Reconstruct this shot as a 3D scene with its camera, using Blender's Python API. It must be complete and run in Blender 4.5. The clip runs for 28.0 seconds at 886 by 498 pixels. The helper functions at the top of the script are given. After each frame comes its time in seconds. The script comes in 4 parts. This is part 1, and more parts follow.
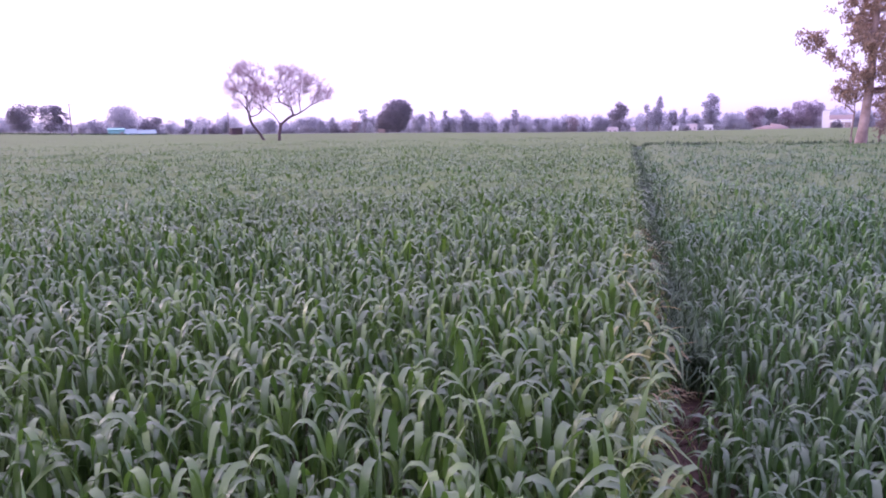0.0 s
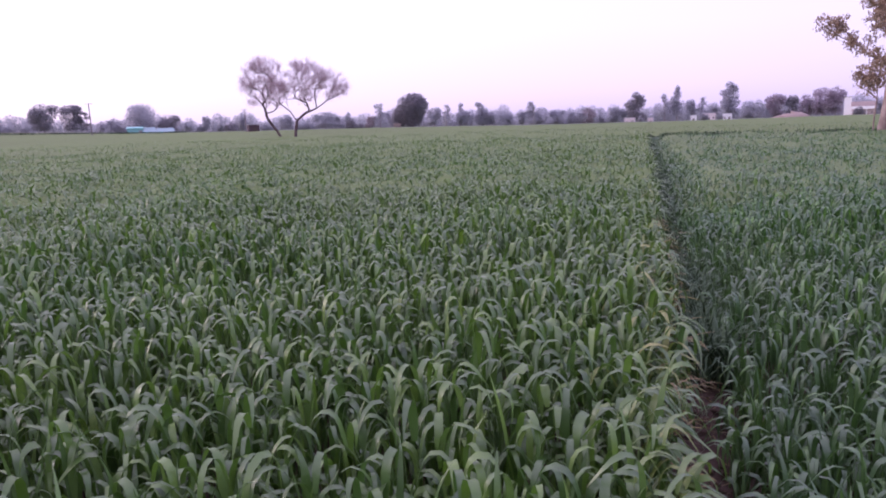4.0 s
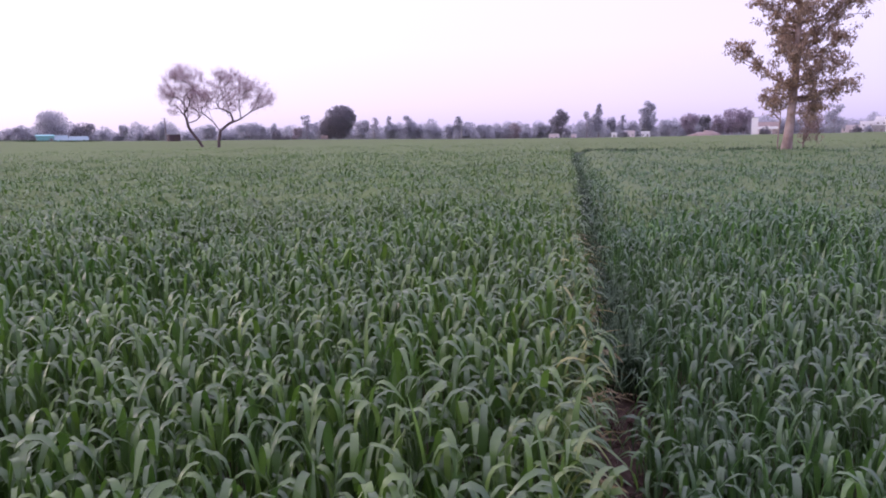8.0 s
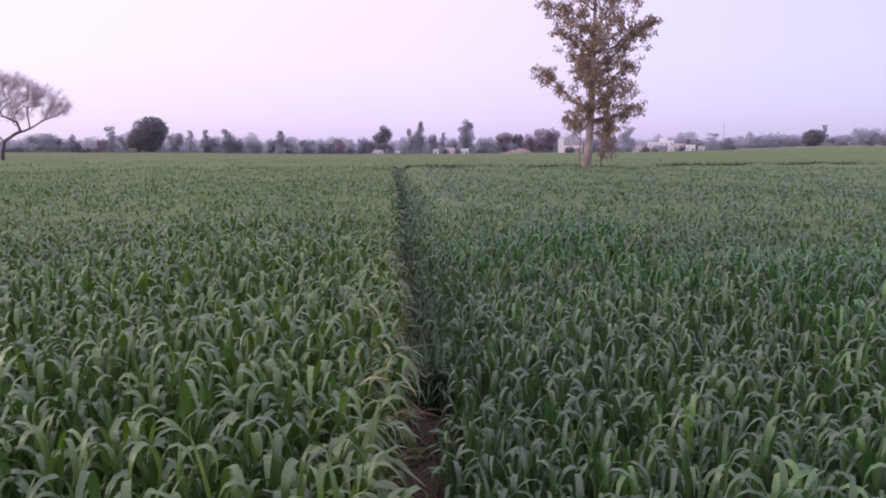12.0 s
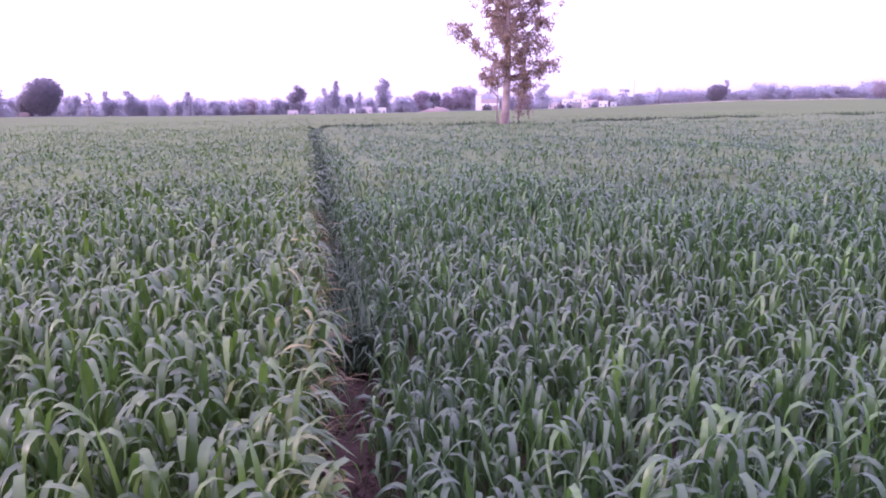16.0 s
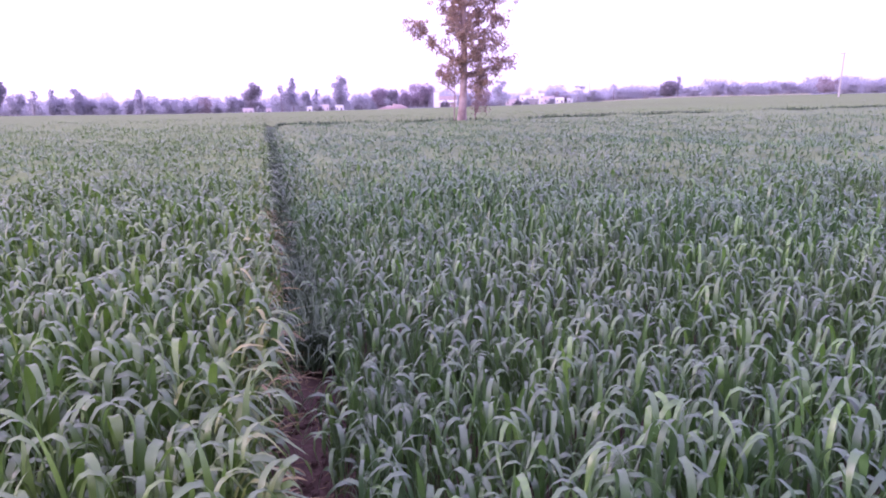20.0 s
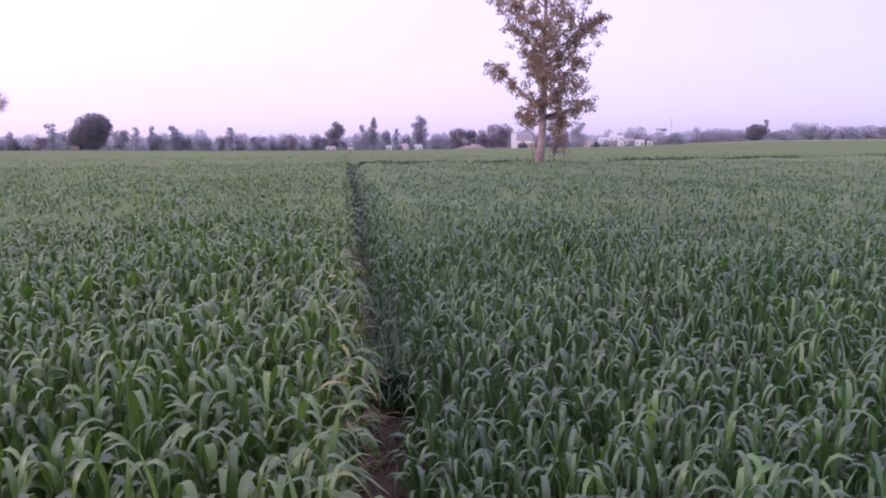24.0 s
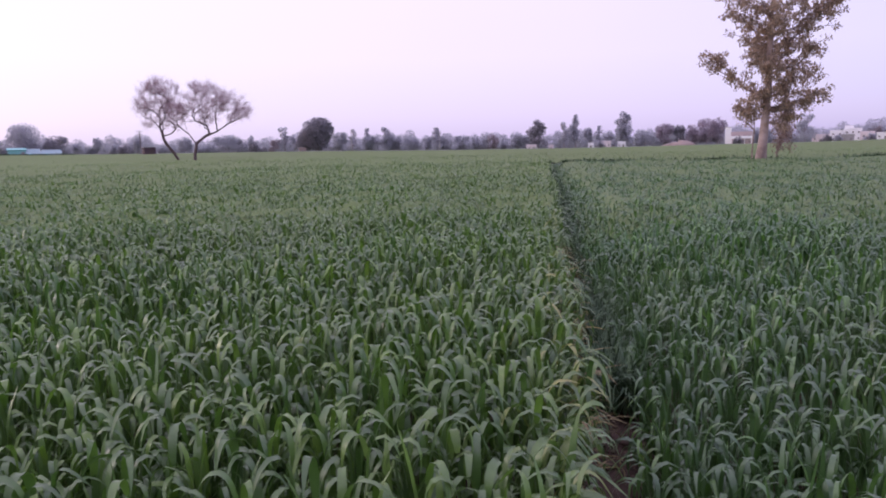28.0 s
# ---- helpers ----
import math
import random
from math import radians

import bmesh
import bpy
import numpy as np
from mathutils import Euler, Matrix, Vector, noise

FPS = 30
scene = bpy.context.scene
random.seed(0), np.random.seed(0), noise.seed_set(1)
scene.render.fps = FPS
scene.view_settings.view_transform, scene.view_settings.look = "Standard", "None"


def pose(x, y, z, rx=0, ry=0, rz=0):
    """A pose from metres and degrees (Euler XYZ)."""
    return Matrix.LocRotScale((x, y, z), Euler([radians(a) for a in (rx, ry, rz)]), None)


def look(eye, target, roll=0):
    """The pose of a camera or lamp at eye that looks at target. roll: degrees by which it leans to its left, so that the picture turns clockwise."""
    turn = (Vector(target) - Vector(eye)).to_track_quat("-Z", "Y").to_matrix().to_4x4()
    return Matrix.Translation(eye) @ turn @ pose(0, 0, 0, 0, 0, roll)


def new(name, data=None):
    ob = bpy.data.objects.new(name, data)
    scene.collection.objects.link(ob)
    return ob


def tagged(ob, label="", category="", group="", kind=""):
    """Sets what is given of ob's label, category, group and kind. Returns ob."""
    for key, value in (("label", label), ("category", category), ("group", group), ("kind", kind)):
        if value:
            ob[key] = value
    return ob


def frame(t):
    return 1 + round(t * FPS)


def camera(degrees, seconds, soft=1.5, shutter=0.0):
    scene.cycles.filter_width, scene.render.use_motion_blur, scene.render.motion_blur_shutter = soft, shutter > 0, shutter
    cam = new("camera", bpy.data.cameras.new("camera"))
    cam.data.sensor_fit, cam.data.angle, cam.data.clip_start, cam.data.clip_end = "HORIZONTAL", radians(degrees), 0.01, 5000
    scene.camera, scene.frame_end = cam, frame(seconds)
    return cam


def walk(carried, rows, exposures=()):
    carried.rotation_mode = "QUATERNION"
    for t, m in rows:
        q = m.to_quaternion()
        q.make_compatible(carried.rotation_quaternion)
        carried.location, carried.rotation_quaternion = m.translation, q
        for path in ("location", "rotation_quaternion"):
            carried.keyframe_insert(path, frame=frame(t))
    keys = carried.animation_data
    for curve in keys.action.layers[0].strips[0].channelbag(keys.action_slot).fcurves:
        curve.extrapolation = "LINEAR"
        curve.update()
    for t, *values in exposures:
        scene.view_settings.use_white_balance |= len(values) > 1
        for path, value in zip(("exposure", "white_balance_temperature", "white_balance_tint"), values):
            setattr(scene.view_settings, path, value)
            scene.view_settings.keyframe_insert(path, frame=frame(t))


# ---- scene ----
cam = camera(66.16, 28.0, soft=1.95)
# seconds, x, y, z, tilt, turn, roll of a hand-held camera panning over the field
PATH = [
    (0, -0.077, -0.079, 1.330, 79.97, 15.46, -0.99),
    (0.5, -0.086, -0.110, 1.356, 83.03, 18.78, -1.89),
    (1, -0.094, -0.126, 1.353, 82.41, 20.41, -1.83),
    (1.5, -0.100, -0.117, 1.341, 81.21, 19.63, -0.78),
    (2, -0.099, -0.109, 1.336, 80.37, 18.93, -0.53),
    (2.5, -0.099, -0.106, 1.335, 79.97, 19.24, -1.91),
    (4.5, -0.063, -0.093, 1.324, 79.01, 15.77, -1.73),
    (5, -0.059, -0.077, 1.316, 77.84, 14.30, -1.74),
    (5.5, -0.056, -0.063, 1.311, 76.87, 12.64, -1.50),
    (6, -0.052, -0.078, 1.313, 77.75, 12.63, -0.73),
    (6.5, -0.053, -0.066, 1.317, 77.72, 12.39, -1.33),
    (7, -0.050, -0.052, 1.323, 78.61, 11.92, -1.69),
    (7.5, -0.044, -0.048, 1.337, 80.66, 11.02, -1.48),
    (8, -0.042, -0.067, 1.335, 80.42, 10.80, -0.98),
    (8.5, -0.038, -0.053, 1.327, 79.76, 10.27, -0.38),
    (9, -0.031, -0.052, 1.331, 80.13, 9.43, -0.69),
    (9.5, -0.023, -0.059, 1.326, 79.66, 9.16, -0.29),
    (10, -0.009, -0.053, 1.327, 79.76, 7.60, -0.84),
    (10.5, 0.004, -0.044, 1.331, 80.57, 6.00, -0.37),
    (11, 0.044, -0.022, 1.346, 82.44, 0.87, -0.04),
    (11.5, 0.057, -0.027, 1.339, 81.59, -1.83, 0.08),
    (12, 0.067, -0.007, 1.339, 81.56, -3.86, -0.22),
    (12.5, 0.083, -0.007, 1.335, 80.77, -5.54, -0.60),
    (14.5, 0.045, 0.089, 1.316, 78.81, -6.52, -0.77),
    (15, 0.061, 0.074, 1.310, 77.85, -8.96, -0.26),
    (15.5, 0.078, 0.101, 1.310, 77.79, -10.66, -0.79),
    (16, 0.074, 0.103, 1.312, 78.14, -10.51, -1.01),
    (16.5, 0.064, 0.094, 1.314, 78.65, -9.22, -0.28),
    (17, 0.079, 0.082, 1.317, 79.33, -10.35, -0.47),
    (17.5, 0.088, 0.070, 1.318, 78.89, -11.82, -0.16),
    (18, 0.094, 0.078, 1.310, 78.21, -12.47, -0.33),
    (18.5, 0.093, 0.080, 1.309, 77.74, -12.73, -0.21),
    (19, 0.099, 0.079, 1.314, 77.98, -12.88, -0.37),
    (19.5, 0.104, 0.072, 1.314, 77.71, -13.57, -0.87),
    (20, 0.105, 0.075, 1.313, 77.83, -13.91, -1.26),
    (20.5, 0.099, 0.081, 1.314, 78.40, -13.50, -0.83),
    (22.5, 0.086, 0.062, 1.325, 78.93, -10.82, -0.18),
    (23, 0.085, 0.061, 1.319, 78.74, -10.88, -0.10),
    (23.5, 0.072, 0.062, 1.329, 79.38, -9.40, -0.51),
    (24, 0.055, 0.054, 1.343, 81.20, -7.68, -0.51),
    (24.5, 0.021, 0.043, 1.350, 81.40, -3.28, -0.85),
    (25, -0.007, 0.048, 1.350, 81.45, 0.01, -0.89),
    (25.5, -0.028, 0.046, 1.350, 81.33, 2.10, -0.84),
    (26, -0.055, 0.053, 1.348, 81.10, 4.33, -0.92),
    (26.5, -0.076, 0.025, 1.355, 81.28, 7.06, -1.15),
    (27, -0.086, 0.017, 1.360, 81.72, 8.19, -1.40),
    (27.5, -0.090, 0.012, 1.358, 81.53, 8.96, -1.43),
    (28, -0.090, 0.021, 1.356, 81.30, 9.01, -1.31),
]
EXPOSURES = [(0.0, 0.80, 5780, 40), (0.5, 0.00, 6440, 15), (1.0, -0.12, 6440, 9), (2.0, 0.24, 6440, 9), (2.5, 0.26, 6340, 12), (4.5, 0.45, 6010, 31), (5.0, 0.64, 5900, 36), (5.5, 1.08, 5780, 41), (6.0, 1.08, 5780, 41), (7.0, 0.93, 5830, 39),
             (7.5, 0.35, 6040, 21), (10.0, 0.30, 6240, 19), (11.0, 0.00, 6340, 21), (12.5, 0.30, 6340, 15), (14.5, 0.57, 6010, 37), (15.0, 0.74, 5880, 46), (15.5, 1.06, 5750, 53), (17.0, 0.94, 5800, 52), (20.5, 1.17, 5750, 53),
             (22.5, 0.76, 6000, 44), (24.0, 0.35, 6040, 28), (25.0, 0.20, 6150, 22), (26.0, 0.15, 6250, 16), (28.0, 0.15, 6250, 16)]
walk(cam, [(t, pose(x, y, z, rx, 0, rz) @ pose(0, 0, 0, 0, 0, roll)) for t, x, y, z, rx, rz, roll in PATH], EXPOSURES)

# ---- sky and light: just after sunset, glow low in the west, off to one side ----
SUN_AZ, SUN_EL = -92.0, 8.0


def make_world():
    w = bpy.data.worlds.new("dusk_sky")
    scene.world = w
    w.use_nodes = True
    nt = w.node_tree
    nt.nodes.clear()
    out = nt.nodes.new("ShaderNodeOutputWorld")
    sky = nt.nodes.new("ShaderNodeTexSky")
    sky.sky_type = "NISHITA"
    sky.sun_disc = False
    sky.sun_elevation = radians(SUN_EL)
    sky.sun_rotation = radians(SUN_AZ)
    sky.dust_density = 1.0
    bg_sky = nt.nodes.new("ShaderNodeBackground")
    bg_sky.inputs["Strength"].default_value = 0.05
    sky.air_density = 0.8
    nt.links.new(sky.outputs[0], bg_sky.inputs["Color"])
    # twilight haze: a smooth gradient from the bright west to the lavender east, and from the horizon up
    tc = nt.nodes.new("ShaderNodeTexCoord")
    dot = nt.nodes.new("ShaderNodeVectorMath")
    dot.operation = "DOT_PRODUCT"
    dot.inputs[1].default_value = (math.sin(radians(SUN_AZ)), math.cos(radians(SUN_AZ)), 0.0)
    nt.links.new(tc.outputs["Generated"], dot.inputs[0])
    side = nt.nodes.new("ShaderNodeValToRGB")
    mr = nt.nodes.new("ShaderNodeMapRange")
    mr.inputs["From Min"].default_value, mr.inputs["From Max"].default_value = -1.0, 1.0
    nt.links.new(dot.outputs["Value"], mr.inputs["Value"])
    nt.links.new(mr.outputs[0], side.inputs["Fac"])
    ramp(side, (0.0, (0.48, 0.46, 0.65)), (0.15, (0.58, 0.54, 0.76)), (0.29, (0.71, 0.63, 0.84)), (0.46, (0.83, 0.72, 0.91)), (0.63, (0.88, 0.77, 0.92)), (0.85, (0.92, 0.82, 0.96)), (1.0, (1.02, 0.94, 1.03)))
    sep = nt.nodes.new("ShaderNodeSeparateXYZ")
    nt.links.new(tc.outputs["Generated"], sep.inputs[0])
    up = nt.nodes.new("ShaderNodeValToRGB")
    nt.links.new(sep.outputs["Z"], up.inputs["Fac"])
    ramp(up, (0.0, (0.64, 0.64, 0.82)), (0.04, (0.78, 0.74, 0.90)), (0.12, (0.95, 0.91, 0.99)), (0.30, (1.07, 1.06, 1.07)), (0.6, (1.14, 1.14, 1.20)), (1.0, (1.22, 1.24, 1.34)))
    mul = nt.nodes.new("ShaderNodeVectorMath")
    mul.operation = "MULTIPLY"
    nt.links.new(side.outputs[0], mul.inputs[0])
    nt.links.new(up.outputs[0], mul.inputs[1])
    bg = nt.nodes.new("ShaderNodeBackground")
    bg.inputs["Strength"].default_value = 0.95
    nt.links.new(mul.outputs[0], bg.inputs["Color"])
    add = nt.nodes.new("ShaderNodeAddShader")
    nt.links.new(bg.outputs[0], add.inputs[0])
    nt.links.new(bg_sky.outputs[0], add.inputs[1])
    nt.links.new(add.outputs[0], out.inputs["Surface"])


def ramp(node, *stops):
    els = node.color_ramp.elements
    while len(els) < len(stops):
        els.new(0.5)
    for e, (p, c) in zip(els, stops):
        e.position, e.color = p, (*c, 1.0)


make_world()
sun = new("sun", bpy.data.lights.new("sun", "SUN"))
sun.data.energy, sun.data.angle, sun.data.color = 0.6, radians(18), (1.0, 0.83, 0.80)
sun.matrix_world = look((0, 0, 0), (-math.sin(radians(SUN_AZ)), -math.cos(radians(SUN_AZ)), -math.tan(radians(SUN_EL + 6))))


# ---- materials ----
def material(name, stops, rough=0.6, scale=4.0, detail=6.0, fine=40.0, bump=0.3, metal=0.0, island=0.0, patch=None, spec=0.5, through_light=None, both=0.5, bloom=0.0):
    """Two-scale noise over a colour ramp, optional variation from piece to piece, bump, and optional light passing through (leaves)."""
    m = bpy.data.materials.new(name)
    m.use_nodes = True
    nt = m.node_tree
    b = nt.nodes["Principled BSDF"]
    tc = nt.nodes.new("ShaderNodeTexCoord")
    n1 = nt.nodes.new("ShaderNodeTexNoise")
    n1.inputs["Scale"].default_value, n1.inputs["Detail"].default_value = scale, detail
    n2 = nt.nodes.new("ShaderNodeTexNoise")
    n2.inputs["Scale"].default_value, n2.inputs["Detail"].default_value = fine, 3.0
    for n in (n1, n2):
        nt.links.new(tc.outputs["Object"], n.inputs["Vector"])
    mix = nt.nodes.new("ShaderNodeMix")
    mix.inputs["Factor"].default_value = both
    nt.links.new(n1.outputs["Fac"], mix.inputs[2])
    nt.links.new(n2.outputs["Fac"], mix.inputs[3])
    fac = mix.outputs[0]
    if island:
        geo = nt.nodes.new("ShaderNodeNewGeometry")
        k = nt.nodes.new("ShaderNodeMix")
        k.inputs["Factor"].default_value = island
        nt.links.new(fac, k.inputs[2])
        nt.links.new(geo.outputs["Random Per Island"], k.inputs[3])
        fac = k.outputs[0]
    cr = nt.nodes.new("ShaderNodeValToRGB")
    ramp(cr, *stops)
    nt.links.new(fac, cr.inputs["Fac"])
    col = cr.outputs["Color"]
    if patch:
        p = nt.nodes.new("ShaderNodeTexNoise")
        p.inputs["Scale"].default_value, p.inputs["Detail"].default_value = patch[0], 4.0
        nt.links.new(tc.outputs["Object"], p.inputs["Vector"])
        pr = nt.nodes.new("ShaderNodeValToRGB")
        ramp(pr, (0.38, (0, 0, 0)), (0.66, (1, 1, 1)))
        nt.links.new(p.outputs["Fac"], pr.inputs["Fac"])
        f2 = nt.nodes.new("ShaderNodeMath")
        f2.operation = "MULTIPLY"
        f2.inputs[1].default_value = patch[2]
        nt.links.new(pr.outputs["Color"], f2.inputs[0])
        pm = nt.nodes.new("ShaderNodeMix")
        pm.data_type = "RGBA"
        nt.links.new(f2.outputs[0], pm.inputs["Factor"])
        nt.links.new(col, pm.inputs[6])
        pm.inputs[7].default_value = (*patch[1], 1)
        col = pm.outputs[2]
    nt.links.new(col, b.inputs["Base Color"])
    b.inputs["Roughness"].default_value = rough
    b.inputs["Metallic"].default_value = metal
    b.inputs["Specular IOR Level"].default_value = spec
    if bloom:
        b.inputs["Sheen Weight"].default_value, b.inputs["Sheen Roughness"].default_value = bloom, 0.45
        b.inputs["Sheen Tint"].default_value = (0.93, 0.96, 1.0, 1.0)
    if bump:
        bp = nt.nodes.new("ShaderNodeBump")
        bp.inputs["Strength"].default_value = bump
        bp.inputs["Distance"].default_value = 0.02
        nt.links.new(mix.outputs[0], bp.inputs["Height"])
        nt.links.new(bp.outputs[0], b.inputs["Normal"])
    if through_light:
        tr = nt.nodes.new("ShaderNodeBsdfTranslucent")
        tm = nt.nodes.new("ShaderNodeMix")
        tm.data_type, tm.blend_type = "RGBA", "MULTIPLY"
        tm.inputs["Factor"].default_value = 1.0
        nt.links.new(col, tm.inputs[6])
        tm.inputs[7].default_value = (*through_light[1], 1)
        nt.links.new(tm.outputs[2], tr.inputs["Color"])
        ms = nt.nodes.new("ShaderNodeMixShader")
        ms.inputs[0].default_value = through_light[0]
        nt.links.new(b.outputs[0], ms.inputs[1])
        nt.links.new(tr.outputs[0], ms.inputs[2])
        nt.links.new(ms.outputs[0], nt.nodes["Material Output"].inputs["Surface"])
    return m


LEAF_THROUGH = (0.20, (1.2, 1.6, 0.45))
M_WHEAT_L = material("wheat_leaf_green", [(0.1, (0.035, 0.089, 0.019)), (0.45, (0.070, 0.146, 0.031)), (0.68, (0.109, 0.194, 0.037)), (0.80, (0.153, 0.256, 0.042)), (0.86, (0.228, 0.304, 0.067)), (0.89, (0.350, 0.342, 0.147))],
                     rough=0.40, scale=2.0, fine=60, bump=0.1, island=0.58, patch=(0.35, (0.120, 0.160, 0.058), 0.30), spec=1.0, bloom=0.085, through_light=LEAF_THROUGH)
M_WHEAT_R = material("wheat_leaf_bluish", [(0.1, (0.023, 0.077, 0.025)), (0.45, (0.050, 0.125, 0.039)), (0.70, (0.079, 0.175, 0.044)), (0.79, (0.128, 0.274, 0.045)), (0.86, (0.265, 0.315, 0.150))],
                     rough=0.40, scale=2.0, fine=60, bump=0.1, island=0.58, patch=(0.3, (0.110, 0.145, 0.060), 0.40), spec=1.0, bloom=0.085, through_light=LEAF_THROUGH)
M_WHEAT_EDGE = material("wheat_leaf_pale", [(0.0, (0.060, 0.115, 0.036)), (0.45, (0.105, 0.170, 0.050)), (0.75, (0.16, 0.225, 0.065)), (0.90, (0.33, 0.31, 0.10))],
                     rough=0.42, scale=2.0, fine=60, bump=0.1, island=0.75, spec=0.9, through_light=LEAF_THROUGH)
M_DRY = material("dry_leaf", [(0.0, (0.18, 0.14, 0.075)), (0.5, (0.23, 0.175, 0.09)), (0.85, (0.28, 0.235, 0.10)), (1.0, (0.42, 0.35, 0.07))], rough=0.7, island=0.8, through_light=(0.3, (1.2, 1.1, 0.8)))
M_CANOPY_L = material("wheat_canopy_green", [(0.25, (0.119, 0.165, 0.058)), (0.5, (0.141, 0.193, 0.071)), (0.75, (0.162, 0.213, 0.080))], rough=0.8, scale=0.25, fine=6.0, bump=0.8,
                      patch=(0.03, (0.125, 0.150, 0.068), 0.5), spec=0.12)
M_CANOPY_R = material("wheat_canopy_bluish", [(0.25, (0.127, 0.178, 0.074)), (0.5, (0.155, 0.207, 0.087)), (0.75, (0.176, 0.228, 0.098))], rough=0.8, scale=0.25, fine=6.0, bump=0.8,
                      patch=(0.05, (0.115, 0.150, 0.078), 0.5), spec=0.12)
M_PALEGRASS = material("pale_dry_grass", [(0.0, (0.36, 0.35, 0.27)), (0.5, (0.46, 0.45, 0.36)), (1.0, (0.56, 0.54, 0.45))], rough=0.9, scale=0.3, fine=4, bump=0.0, island=0.6, spec=0.2)
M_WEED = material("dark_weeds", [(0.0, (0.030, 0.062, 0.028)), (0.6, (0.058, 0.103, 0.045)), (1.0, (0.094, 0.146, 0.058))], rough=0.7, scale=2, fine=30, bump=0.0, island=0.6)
M_SOIL = material("damp_soil", [(0.25, (0.043, 0.028, 0.023)), (0.5, (0.084, 0.056, 0.045)), (0.75, (0.139, 0.094, 0.077))], rough=0.95, scale=5.0, fine=45.0, bump=1.0, spec=0.2)
M_GUM_BARK = material("pale_gum_bark", [(0.2, (0.11, 0.078, 0.070)), (0.5, (0.22, 0.160, 0.148)), (0.8, (0.36, 0.275, 0.255))], rough=0.85, scale=2.4, fine=18, bump=0.6, patch=(1.7, (0.50, 0.39, 0.37), 0.75))
M_DARK_BARK = material("dark_bark", [(0.2, (0.045, 0.032, 0.030)), (0.6, (0.095, 0.068, 0.062)), (0.9, (0.16, 0.12, 0.11))], rough=0.9, scale=3, fine=20, bump=0.6)
M_MID_BARK = material("grey_bark", [(0.2, (0.065, 0.045, 0.048)), (0.6, (0.115, 0.080, 0.084)), (0.9, (0.18, 0.13, 0.13))], rough=0.9, scale=3, fine=20, bump=0.5)
M_TWIG = material("grey_brown_twigs", [(0.2, (0.345, 0.237, 0.276)), (0.6, (0.457, 0.324, 0.370)), (0.9, (0.557, 0.409, 0.468))], rough=0.9, scale=2, fine=12, bump=0.2, island=0.4)
M_GUM_LEAF = material("gum_leaf_olive", [(0.0, (0.165, 0.133, 0.108)), (0.45, (0.305, 0.238, 0.190)), (0.8, (0.45, 0.348, 0.270)), (1.0, (0.58, 0.455, 0.35))], rough=0.45, scale=0.6, fine=8,
                      bump=0.0, island=0.6, through_light=(0.5, (1.4, 1.25, 1.12)))
M_BROWN_LEAF = material("withered_leaf", [(0.0, (0.186, 0.132, 0.121)), (0.5, (0.291, 0.219, 0.206)), (1.0, (0.395, 0.318, 0.298))], rough=0.7, scale=0.6, fine=8, bump=0.0, island=0.6, through_light=(0.3, (1.2, 1.0, 0.9)))
# Far trees: distance haze put into pale lavender-grey base colours and raised translucency
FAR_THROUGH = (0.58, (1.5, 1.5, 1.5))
M_FAR_LEAF = material("hazed_far_foliage", [(0.0, (0.297, 0.301, 0.351)), (0.5, (0.370, 0.370, 0.415)), (1.0, (0.445, 0.433, 0.472))], rough=0.9, scale=0.2, fine=2, bump=0.0, island=0.6, spec=0.2, through_light=FAR_THROUGH)
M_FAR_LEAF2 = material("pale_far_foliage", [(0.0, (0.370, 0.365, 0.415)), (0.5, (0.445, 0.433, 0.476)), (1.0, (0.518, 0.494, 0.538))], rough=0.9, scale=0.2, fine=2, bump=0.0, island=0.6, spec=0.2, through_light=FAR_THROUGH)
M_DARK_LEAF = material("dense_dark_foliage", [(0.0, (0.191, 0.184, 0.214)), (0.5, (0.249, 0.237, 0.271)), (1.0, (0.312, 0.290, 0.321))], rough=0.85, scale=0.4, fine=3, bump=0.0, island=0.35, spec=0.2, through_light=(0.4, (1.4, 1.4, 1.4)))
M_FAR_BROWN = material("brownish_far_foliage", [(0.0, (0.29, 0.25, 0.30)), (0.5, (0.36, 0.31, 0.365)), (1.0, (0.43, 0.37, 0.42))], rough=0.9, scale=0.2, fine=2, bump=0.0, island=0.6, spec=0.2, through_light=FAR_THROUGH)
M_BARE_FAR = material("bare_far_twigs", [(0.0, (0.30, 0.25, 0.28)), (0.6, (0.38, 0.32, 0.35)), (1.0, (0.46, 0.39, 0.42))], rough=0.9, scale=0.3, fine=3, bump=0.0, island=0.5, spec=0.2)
M_WHITE = material("whitewash", [(0.25, (0.76, 0.74, 0.77)), (0.55, (0.85, 0.83, 0.86)), (0.8, (0.90, 0.88, 0.90))], rough=0.9, scale=0.5, fine=4, bump=0.2)
M_PINK = material("pinkish_plaster", [(0.25, (0.64, 0.54, 0.57)), (0.55, (0.74, 0.64, 0.67)), (0.8, (0.82, 0.73, 0.75))], rough=0.9, scale=0.5, fine=4, bump=0.2)
M_ROSE = material("faded_rose_plaster", [(0.25, (0.46, 0.36, 0.37)), (0.55, (0.54, 0.43, 0.44)), (0.8, (0.62, 0.51, 0.52))], rough=0.9, scale=0.5, fine=4, bump=0.2)
M_GREYWALL = material("grey_cement", [(0.25, (0.26, 0.25, 0.26)), (0.55, (0.36, 0.34, 0.35)), (0.8, (0.45, 0.43, 0.44))], rough=0.9, scale=0.6, fine=4, bump=0.2)
M_TEAL = material("turquoise_sheeting", [(0.25, (0.16, 0.42, 0.43)), (0.55, (0.24, 0.54, 0.54)), (0.8, (0.36, 0.64, 0.63))], rough=0.5, scale=0.6, fine=5, bump=0.2)
